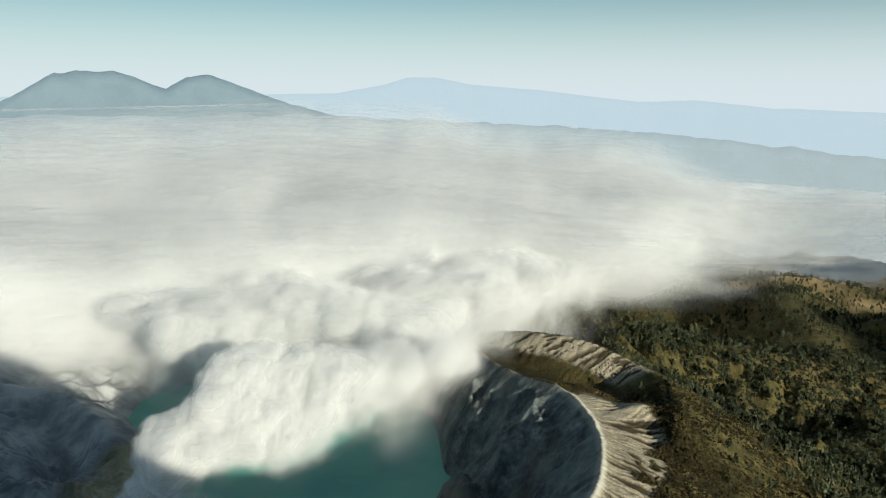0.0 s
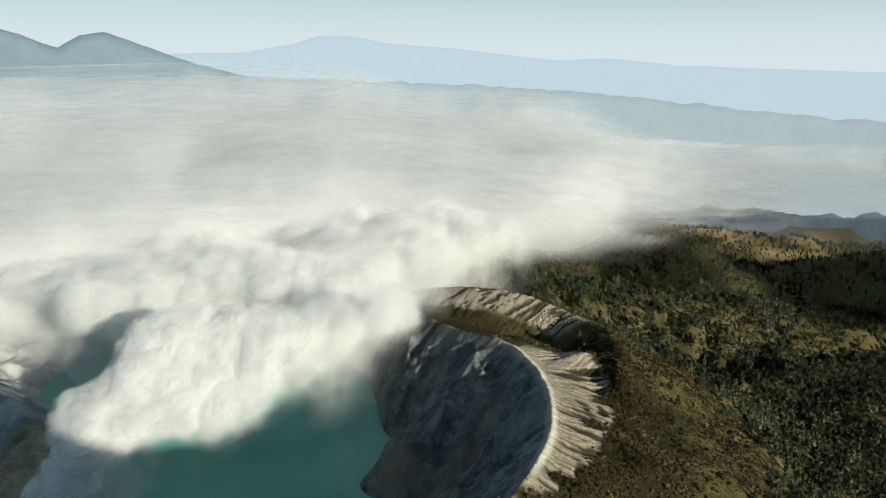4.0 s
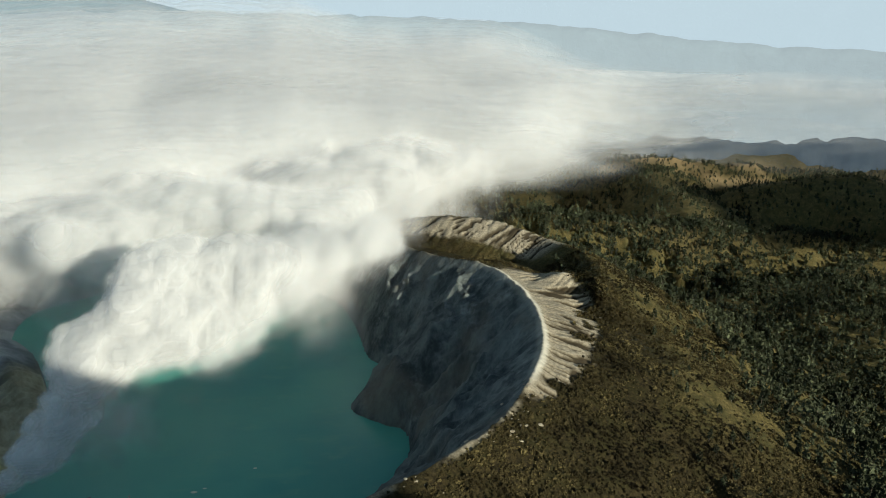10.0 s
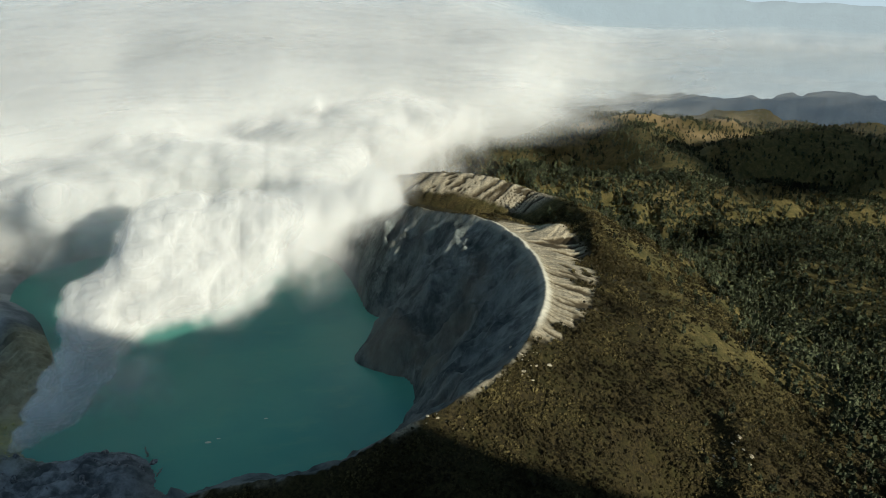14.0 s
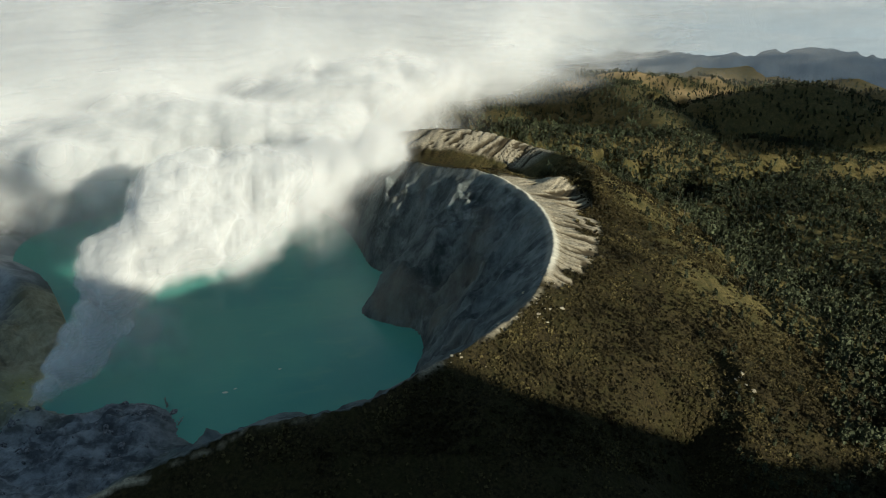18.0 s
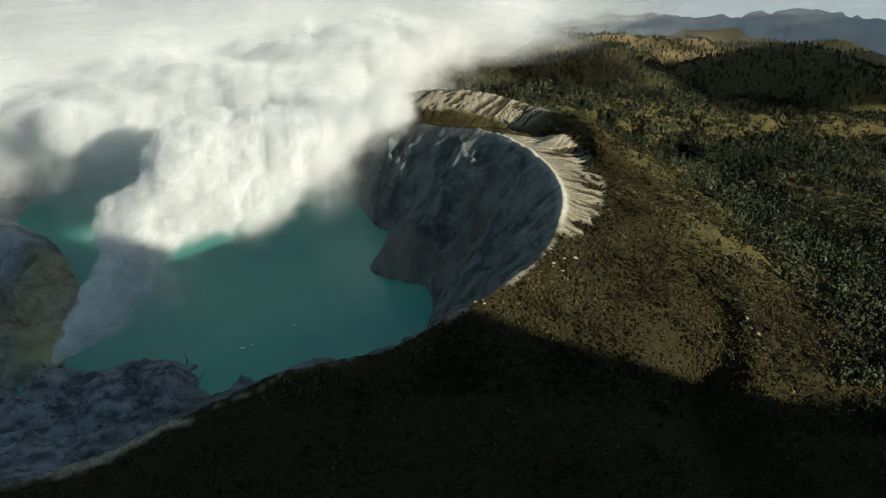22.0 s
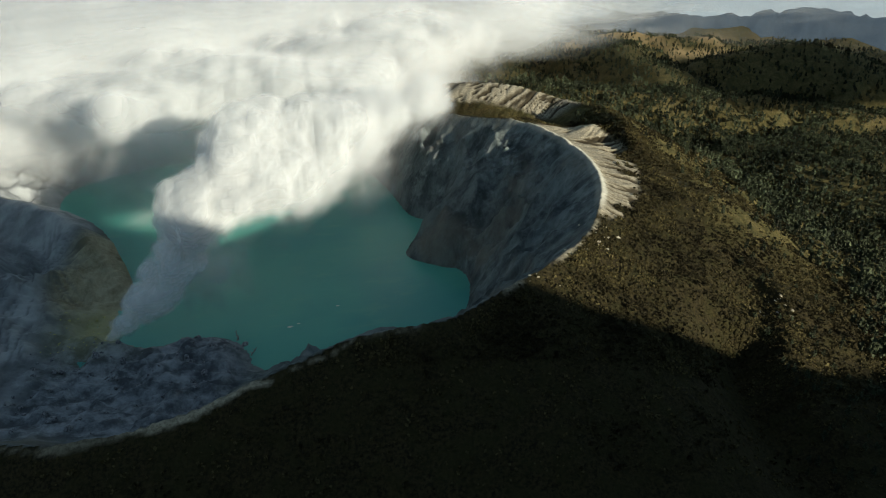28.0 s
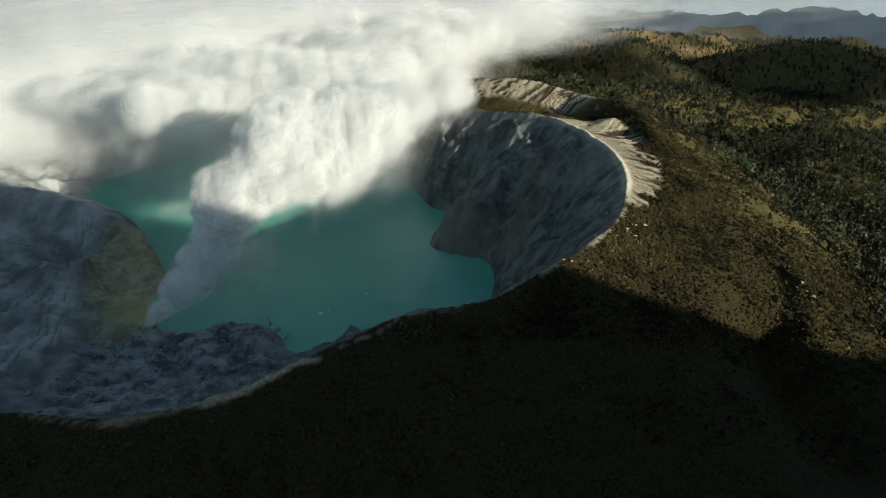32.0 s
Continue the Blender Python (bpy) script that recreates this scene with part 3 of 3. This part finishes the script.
def vapour(holder, name, low, high, gap, cell, density, thickness, material):
    """A soft body of vapour between two corners: leaning layers close together, each as thick as the vapour is there."""
    (x0, y0, z0), (x1, y1, z1) = low, high
    back = (z1 - z0) / math.tan(LEAN)
    rows = np.arange(0, (z1 - z0) / math.sin(LEAN) + cell, cell)
    U, V = np.meshgrid(np.arange(x0, x1 + cell, cell), rows)
    for at in np.arange(y0 - back, y1, gap / math.sin(LEAN)):
        X, Y, Z = U, at + V * math.cos(LEAN), z0 + V * math.sin(LEAN)
        wave = 0.5 * gap * fbm(X, Z + at, 9 * gap, 2, 0.5, 17)
        Y, Z = Y - wave * math.sin(LEAN), Z + wave * math.cos(LEAN)
        if Y.max() < y0 or Y.min() > y1:
            continue
        body, form = density(X, Y, Z)
        body[:, (0, -1)] = 0
        body[(0, -1), :] = 0
        full = body > 0.01
        if full.sum() < 6:
            continue
        r, c = np.where(full.any(1))[0], np.where(full.any(0))[0]
        cut = slice(max(r[0] - 1, 0), r[-1] + 2), slice(max(c[0] - 1, 0), c[-1] + 2)
        p, d, f = np.stack([X, Y, Z], -1)[cut], body[cut], form[cut]
        part(name, mesh_from(name, p.reshape(-1, 3), grid_faces(d.shape[1], d.shape[0]), material, attrs={"thick": 1 - np.exp(-d.ravel() * thickness * gap), "core": d.ravel(), "form": f.ravel()}), holder)


def along(line, X, Y, Z):
    """How deep points lie within a bent, tapering column (1 on its axis, 0 on its skin), and their height over the axis by its radius."""
    deep, over = np.full(X.shape, -9.0), np.zeros(X.shape)
    for cx, cy, cz, r in line:
        f = 1 - np.sqrt((X - cx) ** 2 + (Y - cy) ** 2 + (Z - cz) ** 2) / r
        m = f > deep
        deep[m], over[m] = f[m], ((Z - cz) / r)[m]
    return deep, over


def steam_plume():
    """Steam that leaves the vents in tight puffs, swells into a tall head and trails away over the rim."""
    holder = tagged(new("steam_plume"), "billowing white steam plume rising from the sulphur vents", "steam")
    foot = dense([(-566, 812, 4, 10), (-546, 808, 28, 19), (-510, 806, 60, 27), (-474, 808, 98, 34), (-446, 818, 140, 40)], 5)
    head = dense([(-466, 812, 110, 30), (-436, 824, 158, 50), (-400, 850, 192, 70), (-350, 872, 206, 82), (-275, 900, 218, 74), (-205, 940, 234, 64), (-140, 985, 238, 52), (-80, 1040, 236, 40)], 12)

    def puffs(X, Y, Z):
        deep, _ = along(foot, X, Y, Z)
        heap = billows(X, Y, 36, 3, 0.4, 205, Z)
        return smooth(0.0, 0.2, deep + 1.5 * (heap - 0.36)), 34 * deep + 44 * heap

    drip = dense([(-462, 826, 78, 36), (-425, 838, 84, 54), (-375, 852, 96, 64), (-325, 870, 116, 58)], 12)

    def swell(X, Y, Z):
        deep, over = along(head, X, Y, Z)
        heap = billows(X, Y, 92, 5, 0.5, 200, Z)
        hang = smooth(0.1, -0.9, over)
        away = smooth(-330, -120, X)
        soft = 0.2 + 0.5 * hang + 0.45 * away
        main = smooth(0.0, 1.0, (deep + 1.25 * (heap - 0.33) + 0.25 * hang) / soft) * (1 - 0.72 * hang) * (1 - 0.5 * away)
        loose, _ = along(drip, X, Y, Z)
        return np.maximum(main, 0.4 * smooth(-350, -430, X) * smooth(0.0, 0.9, loose + 1.5 * (heap - 0.28))), 60 * deep + 75 * heap

    vapour(holder, "puff", (-600, 770, 2), (-395, 860, 190), 4.0, 3.2, puffs, 0.075, PUFF)
    vapour(holder, "billow", (-540, 730, 22), (10, 1110, 330), 9.0, 5.0, swell, 0.06, STEAM)
    return holder


def crater_cloud():
    """Cloud that has rolled over the western rim, hangs above the far half of the lake and thins out towards the water."""
    holder = tagged(new("cloud_bank"), "soft white cloud hanging over the far half of the lake", "cloud")

    def body(X, Y, Z):
        edge = np.interp(Y, [950, 1150, 1400, 1800], [-150, -115, 0, 230]) + 60 * fbm(X, Y, 130, 4, 0.5, 101, Z)
        front = 1215 + 110 * fbm(X, Y, 260, 3, 0.5, 102) - 190 * smooth(-360, -160, X) + 50 * smooth(-560, -700, X)
        heap = billows(X, Y, 190, 5, 0.5, 103, Z)
        top = np.interp(Y, [950, 1200, 1750], [225, 232, 262]) + 120 * (heap - 0.3)
        rise = Y - front + 0.55 * (Z - 150) + 260 * (heap - 0.33)
        thick = smooth(0, 130, rise) * smooth(60, 150, Z) * smooth(0, 45, top - Z)
        mist = 0.24 * smooth(-150, 130, Y - front + 160 * (heap - 0.33)) * smooth(230, 150, Z)
        wall = 0.25 * smooth(1210, 1330, Y + 0.1 * (X + 700)) * smooth(-600, -700, X) * smooth(230, 140, Z)
        body = np.maximum(thick * (0.45 + 0.55 * smooth(120, 200, Z)), np.maximum(mist, wall))
        body = body * smooth(-40, 150, edge - X + 120 * (heap - 0.33)) * smooth(-1150, -1000, X) * smooth(10, -110, Y - seam(X) - 50 * fbm(X, Y, 150, 3, 0.5, 106))
        return body, 150 * heap + 0.4 * np.minimum(rise, 200)

    vapour(holder, "layer", (-1150, 960, 8), (420, 1900, 320), 17.0, 11.0, body, 0.028, BANK)
    return holder


cloud_deck()
far_cloud()
crater_cloud()
shade_cloud()
steam_plume()


def cloud_streak():
    """A thin level strip of cloud before the far volcanoes."""
    holder = tagged(new("cloud_streak"), "thin level strip of pale cloud before the far volcanoes", "cloud")
    a, d = np.meshgrid(np.linspace(-39, -14, 120), np.linspace(4000, 4480, 24))
    e = np.minimum((a + 39) / 6, (-14 - a) / 9)
    w = smooth(0, 1, e) * np.sin(np.pi * (d - 4000) / 480) * smooth(-0.5, 0.4, fbm(a * 50, d, 260, 4, seed=160))
    for k in range(3):
        z = 592 + d * np.tan(np.radians(-0.4 + 0.02 * (a + 26) + 0.05 * k)) + 6 * fbm(a * 60, d, 200, 3, seed=161 + k)
        p = np.stack([-35 + d * np.sin(np.radians(a)), 30 + d * np.cos(np.radians(a)), z], -1)
        part("veil", mesh_from("veil", p.reshape(-1, 3), grid_faces(120, 24), CLOUD, attrs={"thick": 0.95 * w.ravel()}), holder)


cloud_streak()

# ---- trees and scrub ----
def leaf_material(name, dark, light):
    n = Nodes(name)
    c = n.mix(n.geo.outputs["Random Per Island"], dark, light)
    c = n.mix(n.ramp(n.noise(60, 3), 0.35, 0.65), c, tuple(v * 0.7 for v in dark))
    m = n.done(c, 0.8, 0.15)
    n.bsdf.inputs["Subsurface Weight"].default_value = 0.0
    return m


def plain_material(name, a, b, size, rough=0.9):
    n = Nodes(name)
    v = n.noise(size, 6, 0.65)
    n.bump(v, 0.7, size * 0.2)
    return n.done(n.mix(n.ramp(v, 0.35, 0.65), a, b), rough, 0.2)


LEAVES = leaf_material("casuarina_foliage", (0.028, 0.035, 0.019), (0.115, 0.13, 0.07))
SCRUB = leaf_material("scrub_foliage", (0.034, 0.027, 0.011), (0.15, 0.12, 0.048))
BARK = plain_material("grey_bark", (0.06, 0.05, 0.04), (0.16, 0.14, 0.11), 0.6)
DEAD = plain_material("dead_wood", (0.2, 0.19, 0.17), (0.4, 0.38, 0.34), 0.5)
BOULDER = plain_material("lava_boulder", (0.07, 0.075, 0.085), (0.3, 0.3, 0.31), 2.5)
rng = np.random.default_rng(4)


def tube(points, radii, sides=5):
    """A tapered tube through points: vertices and quads."""
    p = np.array(points, float)
    a = np.linspace(0, 2 * np.pi, sides, endpoint=False)
    t = np.gradient(p, axis=0)
    t /= np.linalg.norm(t, axis=1)[:, None]
    s = np.cross(t, (0.31, 0.95, 0.1))
    s /= np.linalg.norm(s, axis=1)[:, None]
    u = np.cross(s, t)
    v = p[:, None] + np.array(radii)[:, None, None] * (np.cos(a)[None, :, None] * s[:, None] + np.sin(a)[None, :, None] * u[:, None])
    f = [(i * sides + j, i * sides + (j + 1) % sides, (i + 1) * sides + (j + 1) % sides, (i + 1) * sides + j) for i in range(len(p) - 1) for j in range(sides)]
    return v.reshape(-1, 3), np.array(f)


def clumps(count, centre_line, width, size, seed):
    """Small leafy sprays, two crossed quads each, scattered through a crown of uneven outline."""
    r = np.random.default_rng(seed)
    verts, faces = [], []
    for i in range(count):
        h = r.random() ** 0.8
        c = np.array([np.interp(h, (0, 0.5, 1), [q[k] for q in centre_line]) for k in range(3)])
        w = width(h) * (0.35 + 0.65 * np.sqrt(r.random())) * (1 + 0.35 * math.sin(3 * h * 6 + seed))
        ang = r.random() * 6.283
        c = c + (w * math.cos(ang), w * math.sin(ang), r.normal(0, 0.03))
        s = size * (0.6 + 0.8 * r.random())
        for _ in range(2):
            d1, d2 = r.normal(size=3), r.normal(size=3)
            d1 /= np.linalg.norm(d1)
            d2 -= d1 * (d1 @ d2)
            d2 /= np.linalg.norm(d2)
            k = len(verts)
            verts += [c - d1 * s - d2 * s * 0.6, c + d1 * s - d2 * s * 0.7, c + d1 * s * 0.8 + d2 * s * 0.6, c - d1 * s * 0.7 + d2 * s * 0.7]
            faces.append((k, k + 1, k + 2, k + 3))
    return np.array(verts), np.array(faces)


def tree_shape(seed, rich):
    """A casuarina of unit height: trunk with limbs, and a tall ragged crown."""
    r = np.random.default_rng(seed)
    lean = r.normal(0, 0.04, 2)
    mid, tip = (lean[0] * 0.5, lean[1] * 0.5, 0.5), (lean[0], lean[1], 0.95)
    tv, tf = tube([(0, 0, -0.06), (0, 0, 0.02), mid, tip], [0.034, 0.026, 0.016, 0.004], 5 if rich else 3)
    for _ in range(4 if rich else 1):
        h, ang, ln = 0.25 + 0.5 * r.random(), r.random() * 6.283, 0.12 + 0.12 * r.random()
        base = np.array((lean[0] * h, lean[1] * h, h))
        lv, lf = tube([base, base + (ln * 0.6 * math.cos(ang), ln * 0.6 * math.sin(ang), 0.05), base + (ln * math.cos(ang), ln * math.sin(ang), 0.13)], [0.011, 0.008, 0.003], 3)
        tf = np.concatenate([tf, lf + len(tv)])
        tv = np.concatenate([tv, lv])
    fat = 0.19 + 0.12 * r.random()
    cv, cf = clumps(70 if rich else 15, [(0, 0, 0.22), mid, (lean[0], lean[1], 1.0)], lambda h: fat * (0.45 + 1.1 * h * (1 - h) * 2 - 0.35 * h), 0.06 if rich else 0.12, seed)
    return tv, tf, cv, cf


def shrub_shape(seed):
    r = np.random.default_rng(seed)
    v, f = clumps(4, [(0, 0, 0.1), (0, 0, 0.35), (0, 0, 0.75)], lambda h: 0.55 * (1.05 - 0.6 * h), 0.36, seed)
    v[:, 2] = np.maximum(v[:, 2], -0.15)
    return v, f


def scatter(name, shapes, pos, size, yaw, material, label, category):
    """Plants past counting, joined into one thing."""
    vs, fs, k = [], [], 0
    pick = rng.integers(0, len(shapes), len(pos))
    for i, (v, f) in enumerate(shapes):
        sel = np.where(pick == i)[0]
        c, s = np.cos(yaw[sel])[:, None], np.sin(yaw[sel])[:, None]
        x, y, z = v[None, :, 0], v[None, :, 1], v[None, :, 2]
        w = np.stack([(x * c - y * s), (x * s + y * c), z + 0 * c], -1) * size[sel][:, None, None] + pos[sel][:, None]
        vs.append(w.reshape(-1, 3))
        fs.append((f[None] + (np.arange(len(sel)) * len(v))[:, None, None] + k).reshape(-1, 4))
        k += len(sel) * len(v)
    ob = new(name, mesh_from(name, np.concatenate(vs), np.concatenate(fs), material, flat=True))
    return tagged(ob, label, category, kind="stuff")


def heights(x, y):
    """Ground height by the ground's own grid."""
    i, j = np.clip(np.searchsorted(gx, x) - 1, 0, len(gx) - 2), np.clip(np.searchsorted(gy, y) - 1, 0, len(gy) - 2)
    u, v = (x - gx[i]) / (gx[i + 1] - gx[i]), (y - gy[j]) / (gy[j + 1] - gy[j])
    return (GZ[j, i] * (1 - u) + GZ[j, i + 1] * u) * (1 - v) + (GZ[j + 1, i] * (1 - u) + GZ[j + 1, i + 1] * u) * v


def sample(mask, x, y):
    i, j = np.clip(np.searchsorted(gx, x), 0, len(gx) - 1), np.clip(np.searchsorted(gy, y), 0, len(gy) - 1)
    return mask[j, i]


def sown(count, x0, x1, y0, y1, chance):
    """Random places in a stretch of the plan, thinned by a chance."""
    x, y = rng.uniform(x0, x1, count), rng.uniform(y0, y1, count)
    keep = rng.random(count) < chance(x, y)
    x, y = x[keep], y[keep]
    return np.stack([x, y, heights(x, y)], -1)


def wooded(x, y):
    dr = sample(MASK["dr"], x, y)
    out = ~sample(MASK["inr"], x, y)
    n = fbm(x, y, 150, 4, seed=81)
    lower = smooth(250, 360, dr + 90 * n)
    bare = smooth(0.1, 0.35, n) * 0.55
    return out * lower * (1 - bare) * (y > 350) * (1 - 0.3 * sample(sunlit_grass, x, y))


def scrubby(x, y):
    dr = sample(MASK["dr"], x, y)
    n = fbm(x, y, 60, 4, seed=83)
    return ~sample(MASK["inr"], x, y) * (1 - sample(ash_mask, x, y)) * smooth(3, 10, dr) * (0.45 + 0.9 * n) * (1 - 0.65 * sample(grass, x, y))


tree_kinds = [tree_shape(s, False) for s in range(6)]
woods = np.concatenate([sown(17000, 180, 1700, 500, 2100, wooded), sown(7500, 100, 2600, 1900, 3750, wooded), sown(1300, 250, 900, 150, 700, lambda x, y: wooded(x, y) * 0.8)])
tall = rng.uniform(10, 22, len(woods)) * np.where(rng.random(len(woods)) < 0.1, 1.3, 1.0)
state = rng.bit_generator.state
scatter("forest_foliage", [(t[2], t[3]) for t in tree_kinds], woods, tall, rng.random(len(woods)) * 6.283, LEAVES, "dense grey-green casuarina crowns covering the lower slopes and hills", "forest")
rng.bit_generator.state = state
scatter("forest_trunks", [(t[0], t[1]) for t in tree_kinds], woods, tall, rng.random(len(woods)) * 6.283, BARK, "thin grey trunks and limbs of the casuarina forest", "forest")

bushes = np.concatenate([sown(100000, -250, 420, 430, 1150, scrubby), sown(9000, -620, 500, 330, 560, scrubby), sown(9000, 200, 700, 500, 1400, scrubby)])
scatter("scrub", [shrub_shape(s) for s in range(5)], bushes, rng.uniform(1.2, 3.2, len(bushes)) * np.where(rng.random(len(bushes)) < 0.06, 1.7, 1.0), rng.random(len(bushes)) * 6.283, SCRUB, "low dark olive-brown scrub covering the outer slopes", "scrub")

# ---- single trees, rocks and small things ----
rich_trees = []
for s in range(40, 46):
    tv, tf, cv, cf = tree_shape(s, True)
    rich_trees.append((mesh_from("trunk", tv, tf, BARK), mesh_from("crown", cv, cf, LEAVES, flat=True)))


def tree(name, kind, place, height, yaw, label, group):
    ob = tagged(new(name), label, "tree", group)
    ob.matrix_basis = pose(*place, 0, 0, yaw) @ Matrix.Scale(height, 4)
    part("trunk", rich_trees[kind][0], ob)
    part("crown", rich_trees[kind][1], ob)
    return ob


def slope_trees():
    """Single trees on the open northern slope and along the near rim."""
    spots = sown(420, 190, 560, 560, 1150, lambda x, y: smooth(90, 230, sample(MASK["dr"], x, y)) * 0.55)
    for i, p in enumerate(spots[:170]):
        tree("casuarina_tree", i % 6, p - (0, 0, 0.3), 7 + 11 * rng.random(), 360 * rng.random(), "slender grey-green casuarina tree standing on the grassy slope", "casuarinas on the slope")
    spots = sown(260, 150, 420, 330, 580, lambda x, y: (np.abs(x - 235 - (y - 500) * 0.3) < 55) * 0.9)
    for i, p in enumerate(spots[:70]):
        tree("leafy_tree", (i + 2) % 6, p - (0, 0, 0.3), 6 + 6 * rng.random(), 360 * rng.random(), "rounded brown-green tree crowded on the rocky headland", "trees on the headland")


def rock_mesh(name, seed, material, tall=0.7, sub=2):
    """A broken boulder of unit size with flat facets and worn corners."""
    bm = bmesh.new()
    bmesh.ops.create_icosphere(bm, subdivisions=sub, radius=1)
    r = np.random.default_rng(seed)
    cuts = [(Vector(r.normal(size=3)).normalized(), 0.55 + 0.3 * r.random()) for _ in range(9)]
    for v in bm.verts:
        for nrm, d in cuts:
            k = v.co.dot(nrm) - d
            if k > 0:
                v.co -= nrm * k * 0.9
        v.co *= 1 + 0.1 * noise.noise(v.co * 2.3 + Vector((seed, 0, 0)))
        v.co.z *= tall
    me = bpy.data.meshes.new(name)
    bm.to_mesh(me)
    bm.free()
    me.materials.append(material)
    return me


PALE_ROCK = plain_material("pale_weathered_rock", (0.24, 0.2, 0.14), (0.46, 0.41, 0.31), 3.0)
SULPHUR_ROCK = plain_material("sulphur_crust", (0.34, 0.31, 0.12), (0.55, 0.5, 0.22), 2.0)
FOAM = plain_material("pale_foam", (0.5, 0.5, 0.4), (0.7, 0.7, 0.6), 1.0)


def rocks():
    shapes = [rock_mesh("boulder", s, BOULDER, 0.65 + 0.08 * s) for s in range(6)]
    for p in sown(420, -660, -385, 560, 800, lambda x, y: (sample(MASK["ds"], x, y) > 5) * 0.6)[:170]:
        s = 1.5 + 6.5 * rng.random() ** 3
        ob = tagged(new("boulder", shapes[rng.integers(6)]), "grey-blue lava boulder lying on the crater floor", "boulder", "boulders on the crater floor")
        ob.matrix_basis = pose(p[0], p[1], p[2] + 0.1 * s, 12 * rng.normal(), 12 * rng.normal(), 360 * rng.random()) @ Matrix.Diagonal((s, s * 0.8, s, 1))
    shapes = [rock_mesh("sulphur_block", 20 + s, SULPHUR_ROCK, 0.6) for s in range(3)]
    for p in sown(160, -650, -530, 780, 880, lambda x, y: (sample(MASK["ds"], x, y) > 3) * 0.6 * ~sample(MASK["ins"], x, y))[:60]:
        s = 0.9 + 2.2 * rng.random() ** 2
        ob = tagged(new("sulphur_block", shapes[rng.integers(3)]), "yellowish sulphur-crusted block beside the steaming vents", "rock", "sulphur blocks by the vents")
        ob.matrix_basis = pose(p[0], p[1], p[2] + 0.1 * s, 0, 0, 360 * rng.random()) @ Matrix.Scale(s, 4)
    shapes = [rock_mesh("pale_outcrop", 30 + s, PALE_ROCK, 0.5) for s in range(4)]
    for cx, cy, n, spread in ((-70, 514, 7, 9), (236, 560, 9, 9), (26, 612, 12, 16), (14, 590, 8, 12), (52, 664, 10, 14), (-12, 572, 6, 10), (215, 548, 7, 12), (236, 540, 5, 8)):
        for _ in range(n):
            x, y = cx + rng.normal(0, spread), cy + rng.normal(0, spread * 0.5)
            if sample(MASK["inr"], np.array([x]), np.array([y]))[0]:
                x, y = x + 9, y - 5
            s = 0.6 + 2.0 * rng.random() ** 2
            ob = tagged(new("pale_outcrop", shapes[rng.integers(4)]), "pale weathered rock outcrop breaking through the crater rim", "rock", "pale outcrops along the rim")
            ob.matrix_basis = pose(x, y, float(heights(np.array([x]), np.array([y]))[0]) + 0.1 * s, 10 * rng.normal(), 10 * rng.normal(), 360 * rng.random()) @ Matrix.Diagonal((s * 1.5, s, s, 1))


def pinnacle(x, y, height, lean, seed):
    """A gnarled dead tree on the lake shore: bent trunk and broken limbs."""
    z = float(heights(np.array([x]), np.array([y]))[0])
    ob = tagged(new("dead_tree"), "gnarled pale dead tree standing on the rocky lake shore", "tree", "dead trees on the shore")
    ob.location = (x, y, z - 0.5)
    r = np.random.default_rng(seed)
    pts = [np.array((0.0, 0.0, 0.0))]
    for k in range(6):
        pts.append(pts[-1] + (lean * height / 8 + r.normal(0, 0.06) * height, r.normal(0, 0.04) * height, height / 6))
    v, f = tube(pts, [height * w for w in (0.09, 0.075, 0.07, 0.055, 0.05, 0.035, 0.015)], 7)
    part("trunk", mesh_from("trunk", v, f, DEAD), ob)
    for k in (2, 3, 4, 5):
        ang, ln = r.random() * 6.283, height * (0.18 + 0.15 * r.random())
        a = pts[k]
        v, f = tube([a, a + (ln * 0.5 * math.cos(ang), ln * 0.5 * math.sin(ang), ln * 0.25), a + (ln * math.cos(ang), ln * math.sin(ang), ln * 0.65)], [height * 0.035, height * 0.028, height * 0.008], 5)
        part("limb", mesh_from("limb", v, f, DEAD), ob)


def foam_patches():
    for x, y, s in ((-330, 800, 2.2), (-318, 806, 1.2), (-262, 842, 1.4)):
        bm = bmesh.new()
        bmesh.ops.create_uvsphere(bm, u_segments=14, v_segments=6, radius=1)
        for v in bm.verts:
            v.co.x *= 1 + 0.35 * noise.noise(v.co * 1.5 + Vector((x, 0, 0)))
        me = bpy.data.meshes.new("foam_patch")
        bm.to_mesh(me)
        bm.free()
        me.materials.append(FOAM)
        ob = tagged(new("foam_patch", me), "small pale patch of foam floating on the lake", "foam", "foam on the lake")
        ob.matrix_basis = pose(x, y, 0.05) @ Matrix.Diagonal((s * 1.8, s, 0.25, 1))


slope_trees()
rocks()
pinnacle(-402, 783, 17, 0.25, 3)
pinnacle(-380, 742, 13, 0.9, 5)
foam_patches()
